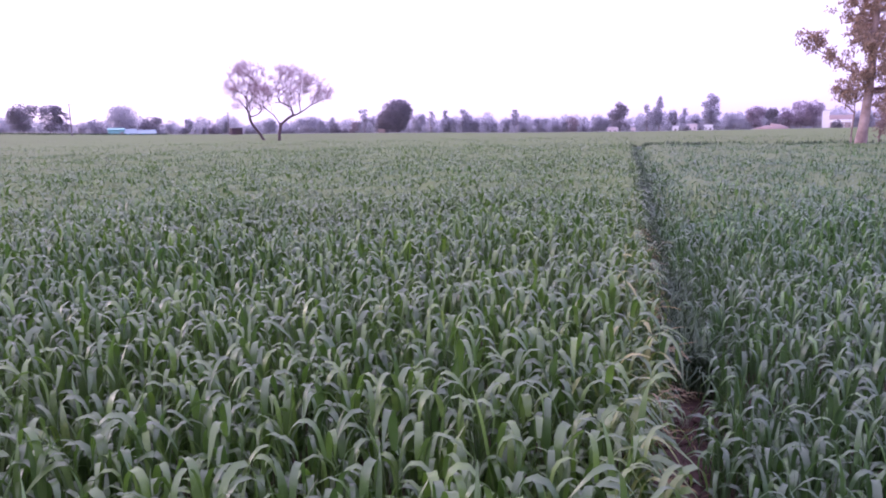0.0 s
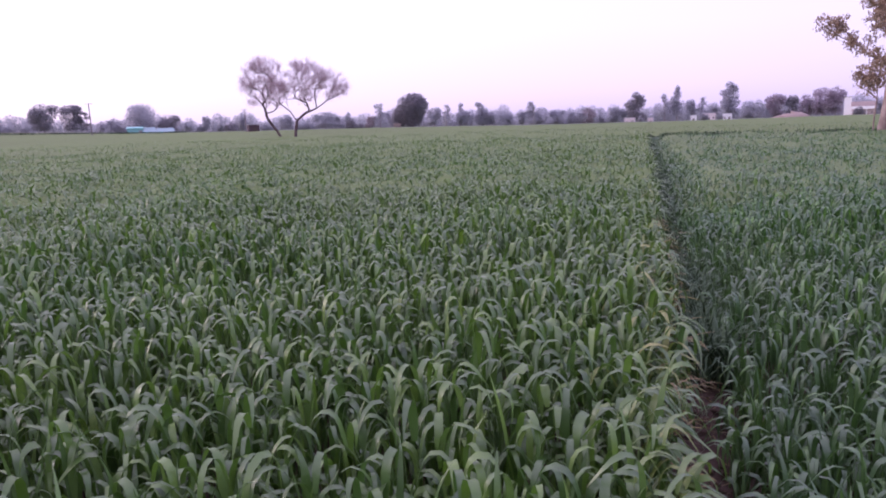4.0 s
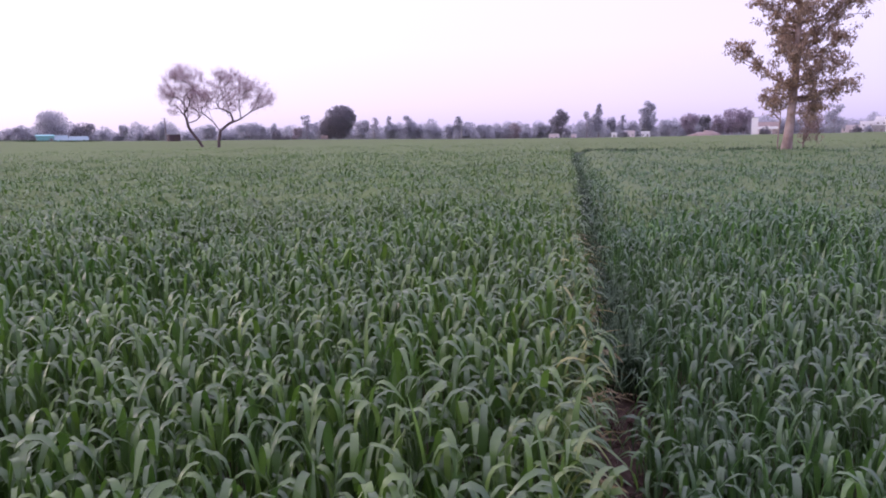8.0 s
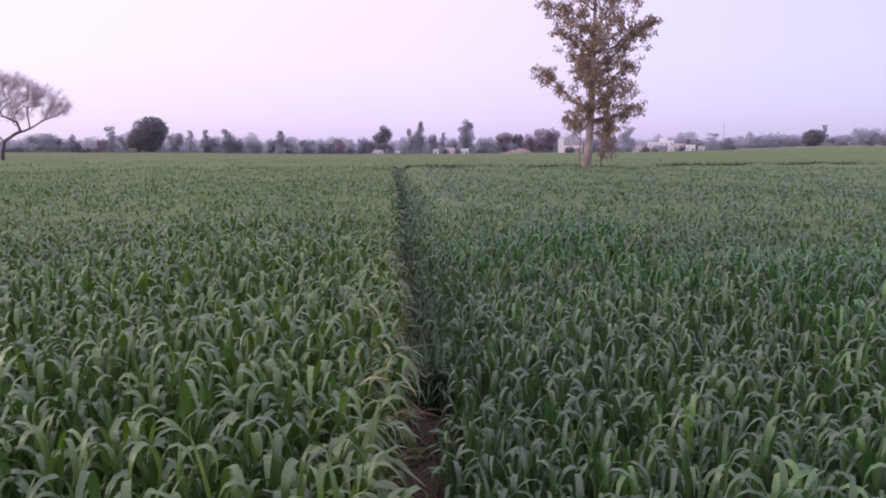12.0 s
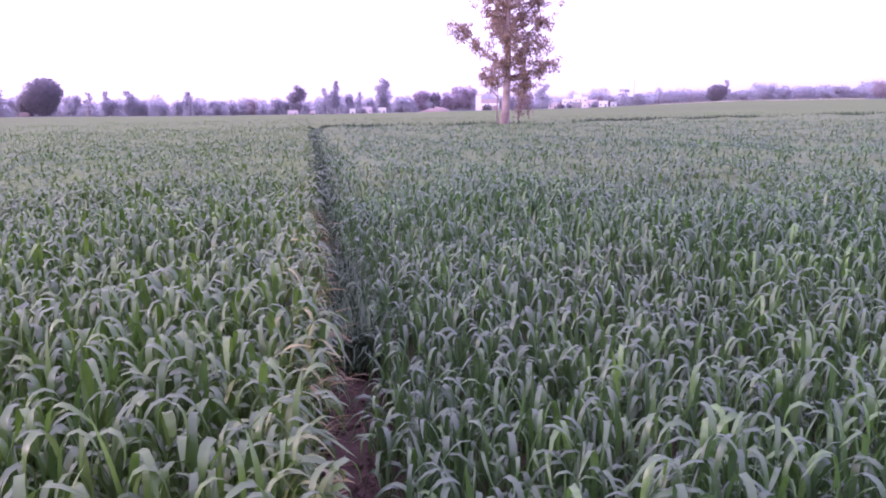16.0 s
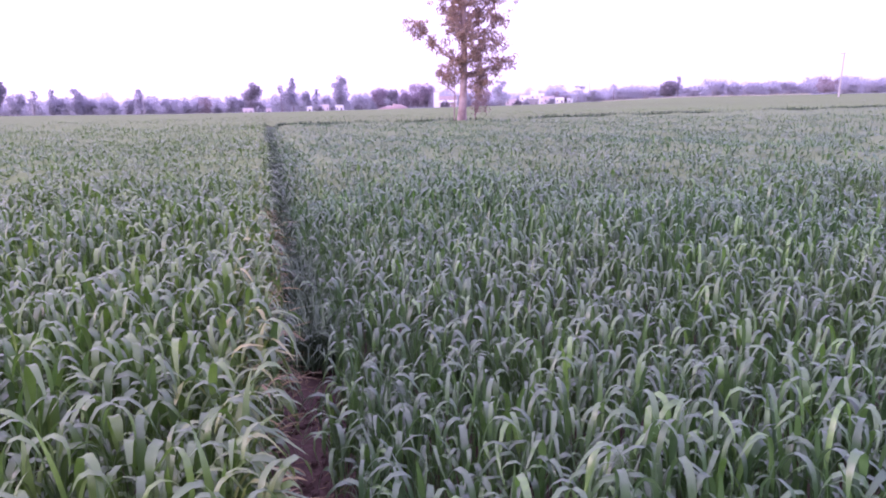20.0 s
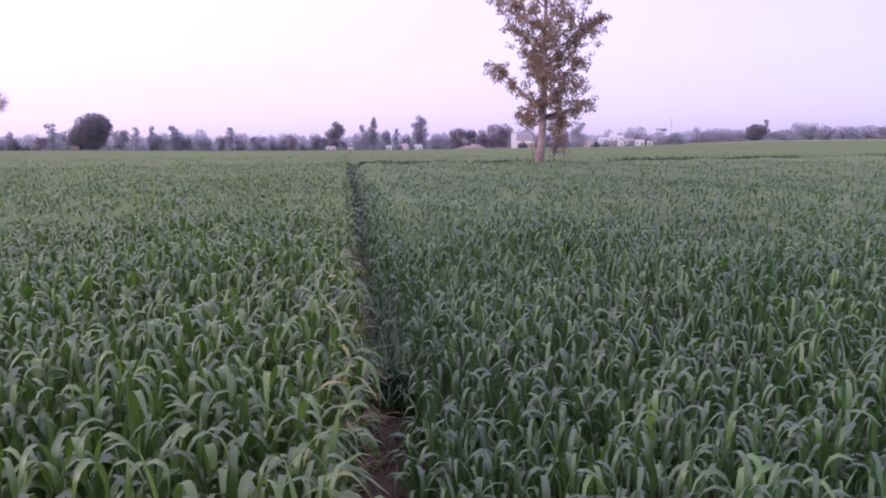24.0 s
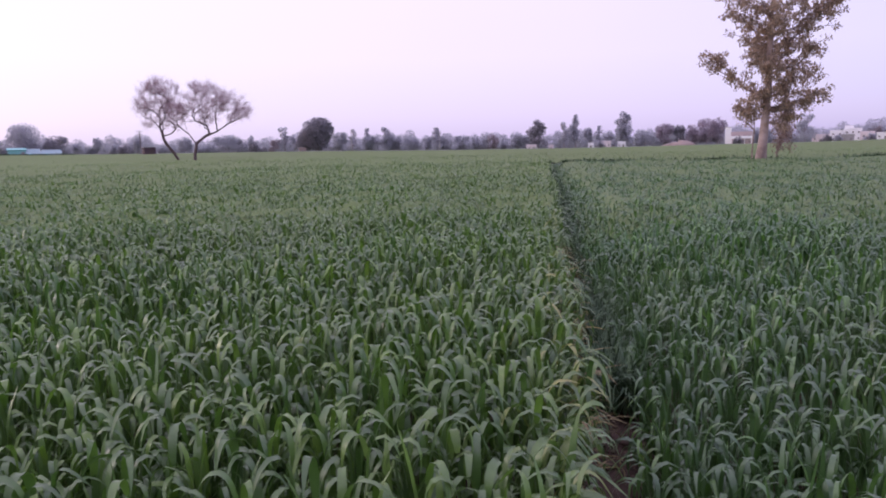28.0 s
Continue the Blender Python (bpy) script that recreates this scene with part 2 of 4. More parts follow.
M_PALEBLUE = material("pale_blue_sheeting", [(0.25, (0.236, 0.347, 0.399)), (0.55, (0.309, 0.421, 0.459)), (0.8, (0.370, 0.470, 0.496))], rough=0.5, scale=0.6, fine=5, bump=0.2)
M_BRICK = material("brick_red", [(0.25, (0.056, 0.034, 0.045)), (0.55, (0.084, 0.053, 0.066)), (0.8, (0.118, 0.080, 0.095))], rough=0.9, scale=1.5, fine=12, bump=0.5)
M_STRAW = material("dry_straw", [(0.25, (0.27, 0.205, 0.19)), (0.55, (0.36, 0.28, 0.26)), (0.8, (0.45, 0.36, 0.33))], rough=0.95, scale=1.0, fine=8, bump=0.8)
# unlit interiors shown as plain panels, colour lifted to soften contrast far off
M_DARKGAP = material("unlit_openings", [(0.3, (0.22, 0.19, 0.20)), (0.7, (0.32, 0.28, 0.29))], rough=0.8, scale=1, fine=6, bump=0.1)
M_CONCRETE = material("weathered_concrete", [(0.25, (0.36, 0.33, 0.33)), (0.55, (0.46, 0.43, 0.42)), (0.8, (0.56, 0.53, 0.52))], rough=0.9, scale=1.2, fine=12, bump=0.3)
M_WOODPOLE = material("grey_pole", [(0.25, (0.16, 0.13, 0.14)), (0.6, (0.24, 0.20, 0.21)), (0.85, (0.32, 0.28, 0.28))], rough=0.9, scale=1.5, fine=15, bump=0.3)
M_STEEL = material("galvanised_iron", [(0.3, (0.32, 0.32, 0.34)), (0.7, (0.46, 0.46, 0.48))], rough=0.5, metal=0.7, scale=3, fine=20, bump=0.1)


# ---- building helpers ----
def mesh_from(verts, faces, mat, smooth=False):
    me = bpy.data.meshes.new("mesh")
    v = np.asarray(verts, dtype=np.float32).reshape(-1, 3)
    f = np.asarray(faces, dtype=np.int32)
    me.vertices.add(len(v))
    me.vertices.foreach_set("co", v.ravel())
    n = f.shape[1]
    me.loops.add(f.size)
    me.loops.foreach_set("vertex_index", f.ravel())
    me.polygons.add(len(f))
    me.polygons.foreach_set("loop_start", np.arange(0, f.size, n, dtype=np.int32))
    me.polygons.foreach_set("loop_total", np.full(len(f), n, dtype=np.int32))
    if smooth:
        me.polygons.foreach_set("use_smooth", np.ones(len(f), dtype=bool))
    me.update(calc_edges=True)
    me.materials.append(mat)
    return me


def part_mesh(name, me, parent=None, label=""):
    me.name = name
    ob = new(name, me)
    ob.parent = parent
    if label:
        ob["label"] = label
    return ob


def part(name, bm, mat, parent=None, label=""):
    me = bpy.data.meshes.new(name)
    bm.to_mesh(me)
    bm.free()
    me.materials.append(mat)
    return part_mesh(name, me, parent, label)


def box(w, d, h, x=0.0, y=0.0, z=0.0, bevel=0.0):
    """A box of that width, depth and height, its base centre at x, y, z."""
    bm = bmesh.new()
    bmesh.ops.create_cube(bm, size=1.0, matrix=Matrix.Translation((x, y, z + h / 2)) @ Matrix.Diagonal((w, d, h, 1)))
    if bevel:
        bmesh.ops.bevel(bm, geom=bm.edges[:], offset=bevel, segments=1, affect="EDGES")
    return bm


def prism(w, d, wall, rise, x=0.0, y=0.0, z=0.0):
    """A gabled block: walls, then two slopes meeting in a ridge along x."""
    bm = bmesh.new()
    v = [bm.verts.new((x + sx * w / 2, y + sy * d / 2, z + h)) for h in (0.0, wall) for sx, sy in ((-1, -1), (1, -1), (1, 1), (-1, 1))]
    r = [bm.verts.new((x + sx * w * 0.46, y, z + wall + rise)) for sx in (-1, 1)]
    for q in ((v[3], v[2], v[1], v[0]), (v[0], v[1], v[5], v[4]), (v[1], v[2], v[6], v[5]), (v[2], v[3], v[7], v[6]), (v[3], v[0], v[4], v[7]),
              (v[4], v[5], r[1], r[0]), (v[6], v[7], r[0], r[1]), (v[5], v[6], r[1]), (v[7], v[4], r[0])):
        bm.faces.new(q)
    return bm


def rod(a, b, r0, r1, sides=8):
    bm = bmesh.new()
    a, b = Vector(a), Vector(b)
    m = Matrix.Translation((a + b) / 2) @ (b - a).to_track_quat("Z", "Y").to_matrix().to_4x4()
    bmesh.ops.create_cone(bm, cap_ends=True, segments=sides, radius1=r0, radius2=r1, depth=(b - a).length, matrix=m)
    return bm


def empty(name, x, y, z, rz=0.0):
    ob = new(name)
    ob.matrix_world = pose(x, y, z, 0, 0, rz)
    return ob


EYE = 1.35


def smooth(a, b, v):
    t = np.clip((v - a) / (b - a), 0, 1)
    return t * t * (3 - 2 * t)


def terrain(x, y):
    """Height of the land: level round the field, then a shallow dip and a very gentle swell towards the tree belt."""
    x, y = np.asarray(x, dtype=float), np.asarray(y, dtype=float)
    r = np.hypot(x, y)
    az = np.degrees(np.arctan2(x, y))
    slope = np.interp(az, (-120, -56, -50, -45, -40, -30, -20, -10, 0, 20, 27, 33, 60, 120), (-3, 4.5, 3.8, 1.2, -2.0, -4.0, -5.2, -8.0, -9.6, -7.2, -4.4, -1.4, -1, -3)) / 1000
    dip = 0.38 * np.interp(az, (-32, -18, -8, 8, 20, 30), (0, 0.5, 1, 1, 0.7, 0)) * smooth(40, 130, r)
    return smooth(80, 260, r) * (EYE + slope * np.minimum(r, 420)) - dip


def place(az, r):
    """x, y, z of the land at a bearing (degrees clockwise from the furrow's line) and a distance."""
    x, y = r * math.sin(radians(az)), r * math.cos(radians(az))
    return x, y, float(terrain(x, y))


# ---- ground: one sheet to the horizon ----
def build_ground():
    rings = np.concatenate([[0.0], np.geomspace(0.6, 3500, 90)])
    n = 180
    ang = np.linspace(0, 2 * np.pi, n, endpoint=False)
    R, A = np.meshgrid(rings, ang, indexing="ij")
    x, y = R * np.sin(A), R * np.cos(A)
    rng = np.random.default_rng(3)
    z = terrain(x, y) + rng.normal(0, 0.012, x.shape) * (R < 40)
    v = np.stack([x, y, z], -1).reshape(-1, 3)
    i, j = np.meshgrid(np.arange(len(rings) - 1), np.arange(n), indexing="ij")
    a, b = i * n + j, i * n + (j + 1) % n
    f = np.stack([a, a + n, b + n, b], -1).reshape(-1, 4)[:, ::-1]
    ob = part_mesh("ground", mesh_from(v, f, M_SOIL, True))
    tagged(ob, "bare brown soil under the crop, level farmland", "ground", kind="structure")


build_ground()

FURROW_L, FURROW_R = 0.07, 0.33
CORNER_Y = 32.0
SKEW = -0.0045  # the furrow is not quite in line with y


def furrow_l(y):
    return FURROW_L - 0.015 * (1 - smooth(2.8, 3.8, y)) + SKEW * y + 0.03 * np.sin(y * 5.0) + 0.02 * np.sin(y * 17)


def furrow_r(y):
    """Its other side; past the worn bare stretch the plants close in."""
    return FURROW_R + SKEW * y - 0.06 * (1 - smooth(2.1, 3.0, y)) - 0.025 * smooth(4.2, 5.5, y) + 0.03 * np.sin(y * 4.0 + 1) + 0.025 * np.sin(y * 13)


def ridge_y(x):
    return CORNER_Y + 0.5 + 0.09 * x


# ---- the crop: arching blades ----
def blades(pos, az, length, width, th0, bend, seg, fold, rng, knee=0.55, sharp=0.085):
    """Arrays of grass blades: each leaves its stem at th0 from the vertical and bends over by bend along its length."""
    n = len(pos)
    s = np.linspace(0, 1, seg + 1)
    sm = (s[:-1] + s[1:]) / 2
    k0 = np.broadcast_to(np.asarray(knee, dtype=float), (n,))[:, None] + rng.normal(0, 0.05, n)[:, None]
    th = th0[:, None] + bend[:, None] / (1 + np.exp(-(sm[None] - k0) / sharp))
    step = (length / seg)[:, None]
    out = np.concatenate([np.zeros((n, 1)), np.cumsum(np.sin(th) * step, 1)], 1)
    up = np.concatenate([np.zeros((n, 1)), np.cumsum(np.cos(th) * step, 1)], 1)
    turn = az[:, None] + rng.normal(0, 0.35, n)[:, None] * s[None] ** 2
    d = np.stack([np.sin(turn), np.cos(turn), np.zeros_like(turn)], -1)
    base = pos[:, None, :]
    mid = base + d * out[..., None] + np.array([0, 0, 1.0]) * up[..., None]
    tw = rng.normal(0, 0.5, n)[:, None] * s[None]
    side = np.stack([d[..., 1] * np.cos(tw), -d[..., 0] * np.cos(tw), np.sin(tw)], -1)
    prof = np.clip(0.55 + s * 2.2, 0, 1) * np.clip((1.03 - s ** 2.6), 0.03, 1)
    half = (width[:, None] * prof[None] / 2)[..., None]
    lift = np.array([0, 0, 1.0]) * (half * 0.22)
    if fold:
        v = np.stack([mid - side * half + lift, mid, mid + side * half + lift], 2)
        k = 3
    else:
        v = np.stack([mid - side * half, mid + side * half], 2)
        k = 2
    m = (seg + 1) * k
    q = []
    for i in range(seg):
        for j in range(k - 1):
            a = i * k + j
            q.append((a, a + 1, a + k + 1, a + k))
    f = (np.arange(n)[:, None, None] * m + np.array(q)[None]).reshape(-1, 4)
    return v.reshape(-1, 3), f


def sector(rng, n, r0, r1, a0, a1):
    r = np.sqrt(rng.uniform(r0 * r0, r1 * r1, n))
    a = np.radians(rng.uniform(a0, a1, n))
    return np.stack([r * np.sin(a), r * np.cos(a)], -1)


def in_left(p):
    return p[:, 0] < furrow_l(p[:, 1])


def in_right(p):
    return (p[:, 0] > furrow_r(p[:, 1])) & (p[:, 1] < ridge_y(p[:, 0]) - 0.25)


def in_beyond(p):
    return (p[:, 0] > FURROW_L) & (p[:, 1] > ridge_y(p[:, 0]) + 0.35)


def sway(x, y):
    """How the top of the crop rises and falls over the field."""
    return 0.04 * np.sin(x * 1.7 + 0.6 * y) + 0.03 * np.sin(y * 2.3 - x) + 0.028 * np.sin(x * 8.3 + 2.0 * np.sin(y * 3.1)) * np.sin(y * 7.1 + x)


# from, to (metres), from, to (bearing), blades a square metre, joints, folded midrib, width factor, share in the top layer
ZONES = ((0.8, 3.2, -60, 58, 820, 10, True, 1.0, 0.25), (3.2, 6.5, -58, 56, 620, 7, False, 1.0, 0.38), (6.5, 11.0, -58, 55, 420, 5, False, 1.05, 0.62), (11.0, 19.0, -57, 54, 270, 3, False, 1.1, 0.84),
         (19.0, 34.0, -56, 52, 112, 2, False, 1.08, 0.95), (34.0, 60.0, -56, 52, 17, 2, False, 1.2, 0.95), (60.0, 120.0, -56, 52, 1.5, 2, False, 1.6, 0.9), (0.6, 6.5, 56, 302, 300, 3, False, 1.2, 0.8), (6.5, 14.0, 54, 303, 70, 2, False, 1.8, 0.9), (14.0, 30.0, 52, 304, 10, 2, False, 2.6, 0.9))


def crop(mask, height, seed, az_bias, slim=1.0, more=1.0):
    rng = np.random.default_rng(seed)
    vs, fs, off = [], [], 0
    for r0, r1, a0, a1, dens, seg, fold, wide, share in ZONES:
        area = math.radians(a1 - a0) / 2 * (r1 * r1 - r0 * r0)
        p = sector(rng, int(area * dens * (more if r1 < 10 else 1.0)), r0, r1, a0, a1)
        # blades come in tufts: pull them towards shared centres
        if r1 < 15:
            cell = 0.105 if r1 < 7 else 0.08
            c = (np.floor(p / cell) + 0.5) * cell
            h = np.sin(c[:, 0] * 127.1 + c[:, 1] * 311.7) * 43758.5453
            jx, jy = (h - np.floor(h) - 0.5), (np.floor(h * 7.3) - h * 7.3 + 0.5)
            p = c + np.stack([jx, jy], -1) * cell * 0.8 + (p - c) * 0.35
        p = p[mask(p)]
        n = len(p)
        if not n:
            continue
        hp = sway(p[:, 0], p[:, 1])
        tall = height + hp + rng.normal(0, 0.035, n)
        tall = np.where(p[:, 0] > 0.15, tall - 0.22 * np.exp(-np.abs(p[:, 0] - FURROW_R - SKEW * p[:, 1]) / 0.30), tall)
        length = rng.uniform(0.21, 0.36, n) * (1.10 if slim > 1 and r1 < 12 else 1.0)
        droopy = rng.random(n) < 0.86
        bend = np.where(droopy, rng.uniform(2.45, 3.25, n) * (1.0 if r1 < 7 else 0.76 if r1 < 12 else 0.52 if r1 < 20 else 0.36), rng.uniform(0.1, 0.8, n))
        lie = 0.0 if r1 < 12 else 0.3 if r1 < 20 else 0.65
        th0 = np.where(droopy, rng.uniform(0.0, 0.20, n) + lie * rng.uniform(0.6, 1.4, n), rng.uniform(0.0, 0.2, n))
        knee = np.where(droopy, rng.uniform(0.40, 0.66, n), 0.75)
        rise = np.where(droopy, knee + 0.04, 0.85) * length * math.cos(lie)
        layer = rng.random(n)
        drop = np.where(layer < share, rng.uniform(0.0, 0.06, n), rng.uniform(0.08, 0.34, n))
        z = np.clip(tall - rise - drop, 0.02, None)
        az = rng.uniform(0, 2 * np.pi, n)
        near = np.abs(p[:, 0] - SKEW * p[:, 1] - (FURROW_L + FURROW_R) / 2) < 0.25
        az = np.where(near & (rng.random(n) < 0.5), az_bias + rng.normal(0, 0.8, n), az)
        zz = z + terrain(p[:, 0], p[:, 1])
        pos = np.stack([p[:, 0], p[:, 1], zz], -1)
        width = rng.uniform(0.017, 0.030, n) * wide * (slim if r1 < 10 else (1 + slim) / 2)
        v, f = blades(pos, az, length, width, th0, bend, seg, fold, rng, knee)
        vs.append(v)
        fs.append(f + off)
        off += len(v)
    # upright stems under the leaves, close by
    p = sector(rng, 42000, 1.0, 8.0, -60, 60)
    p = p[mask(p)]
    n = len(p)
    tall = (height - 0.13) * rng.uniform(0.75, 1.05, n)
    pos = np.stack([p[:, 0], p[:, 1], terrain(p[:, 0], p[:, 1]) - 0.02], -1)
    v, f = blades(pos, rng.uniform(0, 6.28, n), tall, rng.uniform(0.009, 0.017, n), rng.uniform(0, 0.16, n), rng.uniform(0, 0.2, n), 1, False, rng)
    vs.append(v)
    fs.append(f + off)
    return np.concatenate(vs), np.concatenate(fs)


def canopy(xs, ys, level, mat, parent, seed, lift=None):
    """The closed lower leaf layer of a field, uneven, seen between the blades and far off."""
    rng = np.random.default_rng(seed)
    X, Y = np.meshgrid(xs, ys, indexing="ij")
    Y = Y + (lift(X) if lift is not None else 0.0)
    X = X + SKEW * np.clip(Y, 0, CORNER_Y)
    R = np.hypot(X, Y)
    Z = terrain(X, Y) + (level + 0.02 * smooth(14, 30, R) + 0.03 * smooth(35, 95, R)) * (0.22 + 0.78 * smooth(4.5, 10.5, R)) * (1 - 0.75 * smooth(120, 300, R)) + sway(X, Y) * smooth(6, 10, R) + rng.normal(0, 0.02, X.shape) * (R < 100)
    # thin where the crop stands open to view close by, and along the furrow
    ahead = (Y > 0) & (np.abs(X) < 1.9 * Y)
    Z = np.where(R < np.where(ahead, 5.0, 0.7), terrain(X, Y) - 0.06, np.where((R < 30.0) & ~ahead, terrain(X, Y) + level * 0.55, Z))
    across = X - SKEW * Y - (FURROW_L + FURROW_R) / 2
    along = np.where(across > 0, 0.45 + 0.55 * smooth(0.15, 0.75, across), 1.0)
    Z = np.where((Y > 4) & (Y < CORNER_Y + 0.6), terrain(X, Y) + (Z - terrain(X, Y)) * along, Z)
    Z[0] = np.where(Y[0] < CORNER_Y + 0.6, terrain(X[0], Y[0]) + 0.01, Z[0])
    v = np.stack([X, Y, Z], -1).reshape(-1, 3)
    ny = len(ys)
    i, j = np.meshgrid(np.arange(len(xs) - 1), np.arange(ny - 1), indexing="ij")
    a = i * ny + j
    f = np.stack([a, a + ny, a + ny + 1, a + 1], -1).reshape(-1, 4)
    return part_mesh("canopy", mesh_from(v, f, mat, True), parent, "closed layer of lower leaves")


def field(name_label, mask, height, seed, az_bias, leaf, under, xs, ys, lift=None, slim=1.0, more=1.0):
    v, f = crop(mask, height, seed, az_bias, slim, more)
    ob = part_mesh("wheat_crop", mesh_from(v, f, leaf, True))
    tagged(ob, name_label, "wheat crop", kind="stuff")
    canopy(xs, ys, height - 0.065, under, ob, seed + 50, lift)
    return ob


def spread(a, b, near, far, n):
    """n values from a to b, dense near a."""
    t = np.geomspace(near, far, n)
    t = (t - t[0]) / (t[-1] - t[0])
    return a + (b - a) * t


both_y = np.concatenate([spread(0, -120, 0.5, 200, 40)[::-1][:-1], spread(0, 420, 0.6, 300, 150)])
field("dense yellowish-green wheat with arching blades beside the furrow", in_left, 0.50, 11, math.pi / 2, M_WHEAT_L, M_CANOPY_L,
      spread(FURROW_L - 0.02, -520, 0.5, 300, 150), both_y, None, 1.12, 0.80)
field("dense bluish-green wheat with arching blades beside the furrow", in_right, 0.46, 12, -math.pi / 2, M_WHEAT_R, M_CANOPY_R,
      spread(FURROW_R + 0.03, 420, 0.5, 300, 150), np.concatenate([spread(0, -120, 0.5, 200, 40)[::-1][:-1], spread(0, CORNER_Y + 0.3, 1, 8, 70)]), lambda x: 0.09 * x, 0.82, 0.95)
field("bright green wheat of the next field past the ridge", in_beyond, 0.44, 13, math.pi, M_WHEAT_L, M_CANOPY_L,
      spread(FURROW_L - 0.02, 420, 0.5, 200, 90), spread(CORNER_Y + 0.9, 420, 1, 40, 80), lambda x: 0.09 * x)


# ---- trees ----
def grow(seeds, targets, rng, wobble=0.06, gap=0.6):
    """A skeleton: nodes and parents. seeds: polylines of main limbs. Each target is joined by a bent twig to the nearest node that lies lower and nearer the foot."""
    pts, par = [], []
    for line in seeds:
        prev = -1
        if pts:
            d = [(Vector(line[0]) - Vector(q)).length for q in pts]
            prev = int(np.argmin(d))
        for a, b in zip(line, line[1:]):
            a, b = Vector(a), Vector(b)
            k = max(1, int((b - a).length / gap))
            if prev < 0:
                pts.append(a)
                par.append(-1)
                prev = 0
            for i in range(1, k + 1):
                q = a.lerp(b, i / k) + Vector(rng.normal(0, wobble * 0.4, 3)) * gap
                pts.append(q)
                par.append(prev)
                prev = len(pts) - 1
    foot = pts[0]
    P = np.array([list(q) for q in pts])
    D = np.array([list((Vector(pts[i]) - Vector(pts[par[i]])).normalized()) if par[i] >= 0 else [0, 0, 1.0] for i in range(len(pts))])
    low = P[:, 2].min() + 0.22 * (max(t[2] for t in targets) - P[:, 2].min())
    order = sorted(targets, key=lambda t: (Vector(t) - foot).length)
    tips = []
    for t in order:
        tv = np.array(t)
        A = np.array(P)
        gapv = tv - A
        far = np.linalg.norm(gapv, axis=1) + 1e-6
        cosa = (gapv * D).sum(1) / far
        dist = far * (1.7 - cosa) + np.maximum(0, A[:, 2] - tv[2]) * 1.2 + (A[:, 2] < low) * 50
        k = int(np.argmin(dist))
        a, b = Vector(A[k]), Vector(t)
        n = max(1, int((b - a).length / gap))
        prev = k
        bow = Vector(rng.normal(0, wobble, 3)) * (b - a).length
        newp = []
        for i in range(1, n + 1):
            s = i / n
            q = a.lerp(b, s) + bow * (4 * s * (1 - s))
            newp.append(list(q))
            par.append(prev)
            prev = len(P) + len(newp) - 1
        chain = np.vstack([A[k], newp])
        step = np.diff(chain, axis=0)
        D = np.vstack([D, step / (np.linalg.norm(step, axis=1)[:, None] + 1e-9)])
        P = np.vstack([P, newp])
        tips.append(prev)
    return P, par, tips


def limbs_mesh(P, par, r_tip, r_max, sides, mat, power=2.2, cut=0.0):
    n = len(P)
    load = np.zeros(n)
    kids = np.zeros(n, int)
    for i in range(n):
        if par[i] >= 0:
            kids[par[i]] += 1
    for i in range(n - 1, -1, -1):
        if kids[i] == 0:
            load[i] += 1.0
        if par[i] >= 0:
            load[par[i]] += load[i]
    rad = r_tip * load ** (1 / power)
    rad = np.where(rad > r_tip, r_tip + (rad - r_tip) * (r_max - r_tip) / max(rad.max() - r_tip, 1e-6), rad)
    vs, fs, off = [], [], 0
    ang = np.linspace(0, 2 * np.pi, sides, endpoint=False)
    for i in range(n):
        j = par[i]
        if j < 0:
            continue
        a, b = P[j], P[i]
        d = b - a
        L = np.linalg.norm(d)
        if L < 1e-6:
            continue
        d = d / L
        e = np.cross(d, (0.3, 0.9, 0.2))
        e /= np.linalg.norm(e)
        g = np.cross(d, e)
        r0 = min(rad[j], rad[i] * 1.35)
        ring = np.cos(ang)[:, None] * e + np.sin(ang)[:, None] * g
        vs.append(a - d * r0 * 0.3 + ring * r0)
        vs.append(b + ring * rad[i])
        k = np.arange(sides)
        fs.append(np.stack([k, (k + 1) % sides, (k + 1) % sides + sides, k + sides], -1) + off)
        off += 2 * sides
    return mesh_from(np.concatenate(vs), np.concatenate(fs), mat, True), rad


def leaf_cloud(centres, per, spread_r, size, rng, mat, hang=0.0, slim=0.45, far=False):
    """Many small pointed leaves, scattered round each centre."""
    c = np.repeat(np.asarray(centres), per, 0)
    n = len(c)
    d = rng.normal(0, 1, (n, 3))
    d /= np.linalg.norm(d, axis=1)[:, None]
    p = c + d * (rng.random(n) ** 0.5)[:, None] * spread_r * np.array([1, 1, 0.8])
    a = rng.normal(0, 1, (n, 3))
    a[:, 2] -= hang
    a /= np.linalg.norm(a, axis=1)[:, None]
    b = np.cross(a, rng.normal(0, 1, (n, 3)))
    b /= np.linalg.norm(b, axis=1)[:, None]
    s = (size * rng.uniform(0.6, 1.4, n))[:, None]
    if far:
        v = np.stack([p - a * s * 0.5 - b * s * slim * 0.5, p - a * s * 0.5 + b * s * slim * 0.5, p + a * s * 0.5], 1).reshape(-1, 3)
    else:
        v = np.stack([p - a * s * 0.5, p + b * s * slim * 0.5, p + a * s * 0.5, p - b * s * slim * 0.5], 1).reshape(-1, 3)
    return mesh_from(v, np.arange(len(v)).reshape(n, -1), mat)


def in_blob(rng, n, c, r, shell=0.45):
    d = rng.normal(0, 1, (n, 3))
    d /= np.linalg.norm(d, axis=1)[:, None]
    return np.array(c) + d * (shell + (1 - shell) * rng.random(n) ** 0.6)[:, None] * np.array(r)


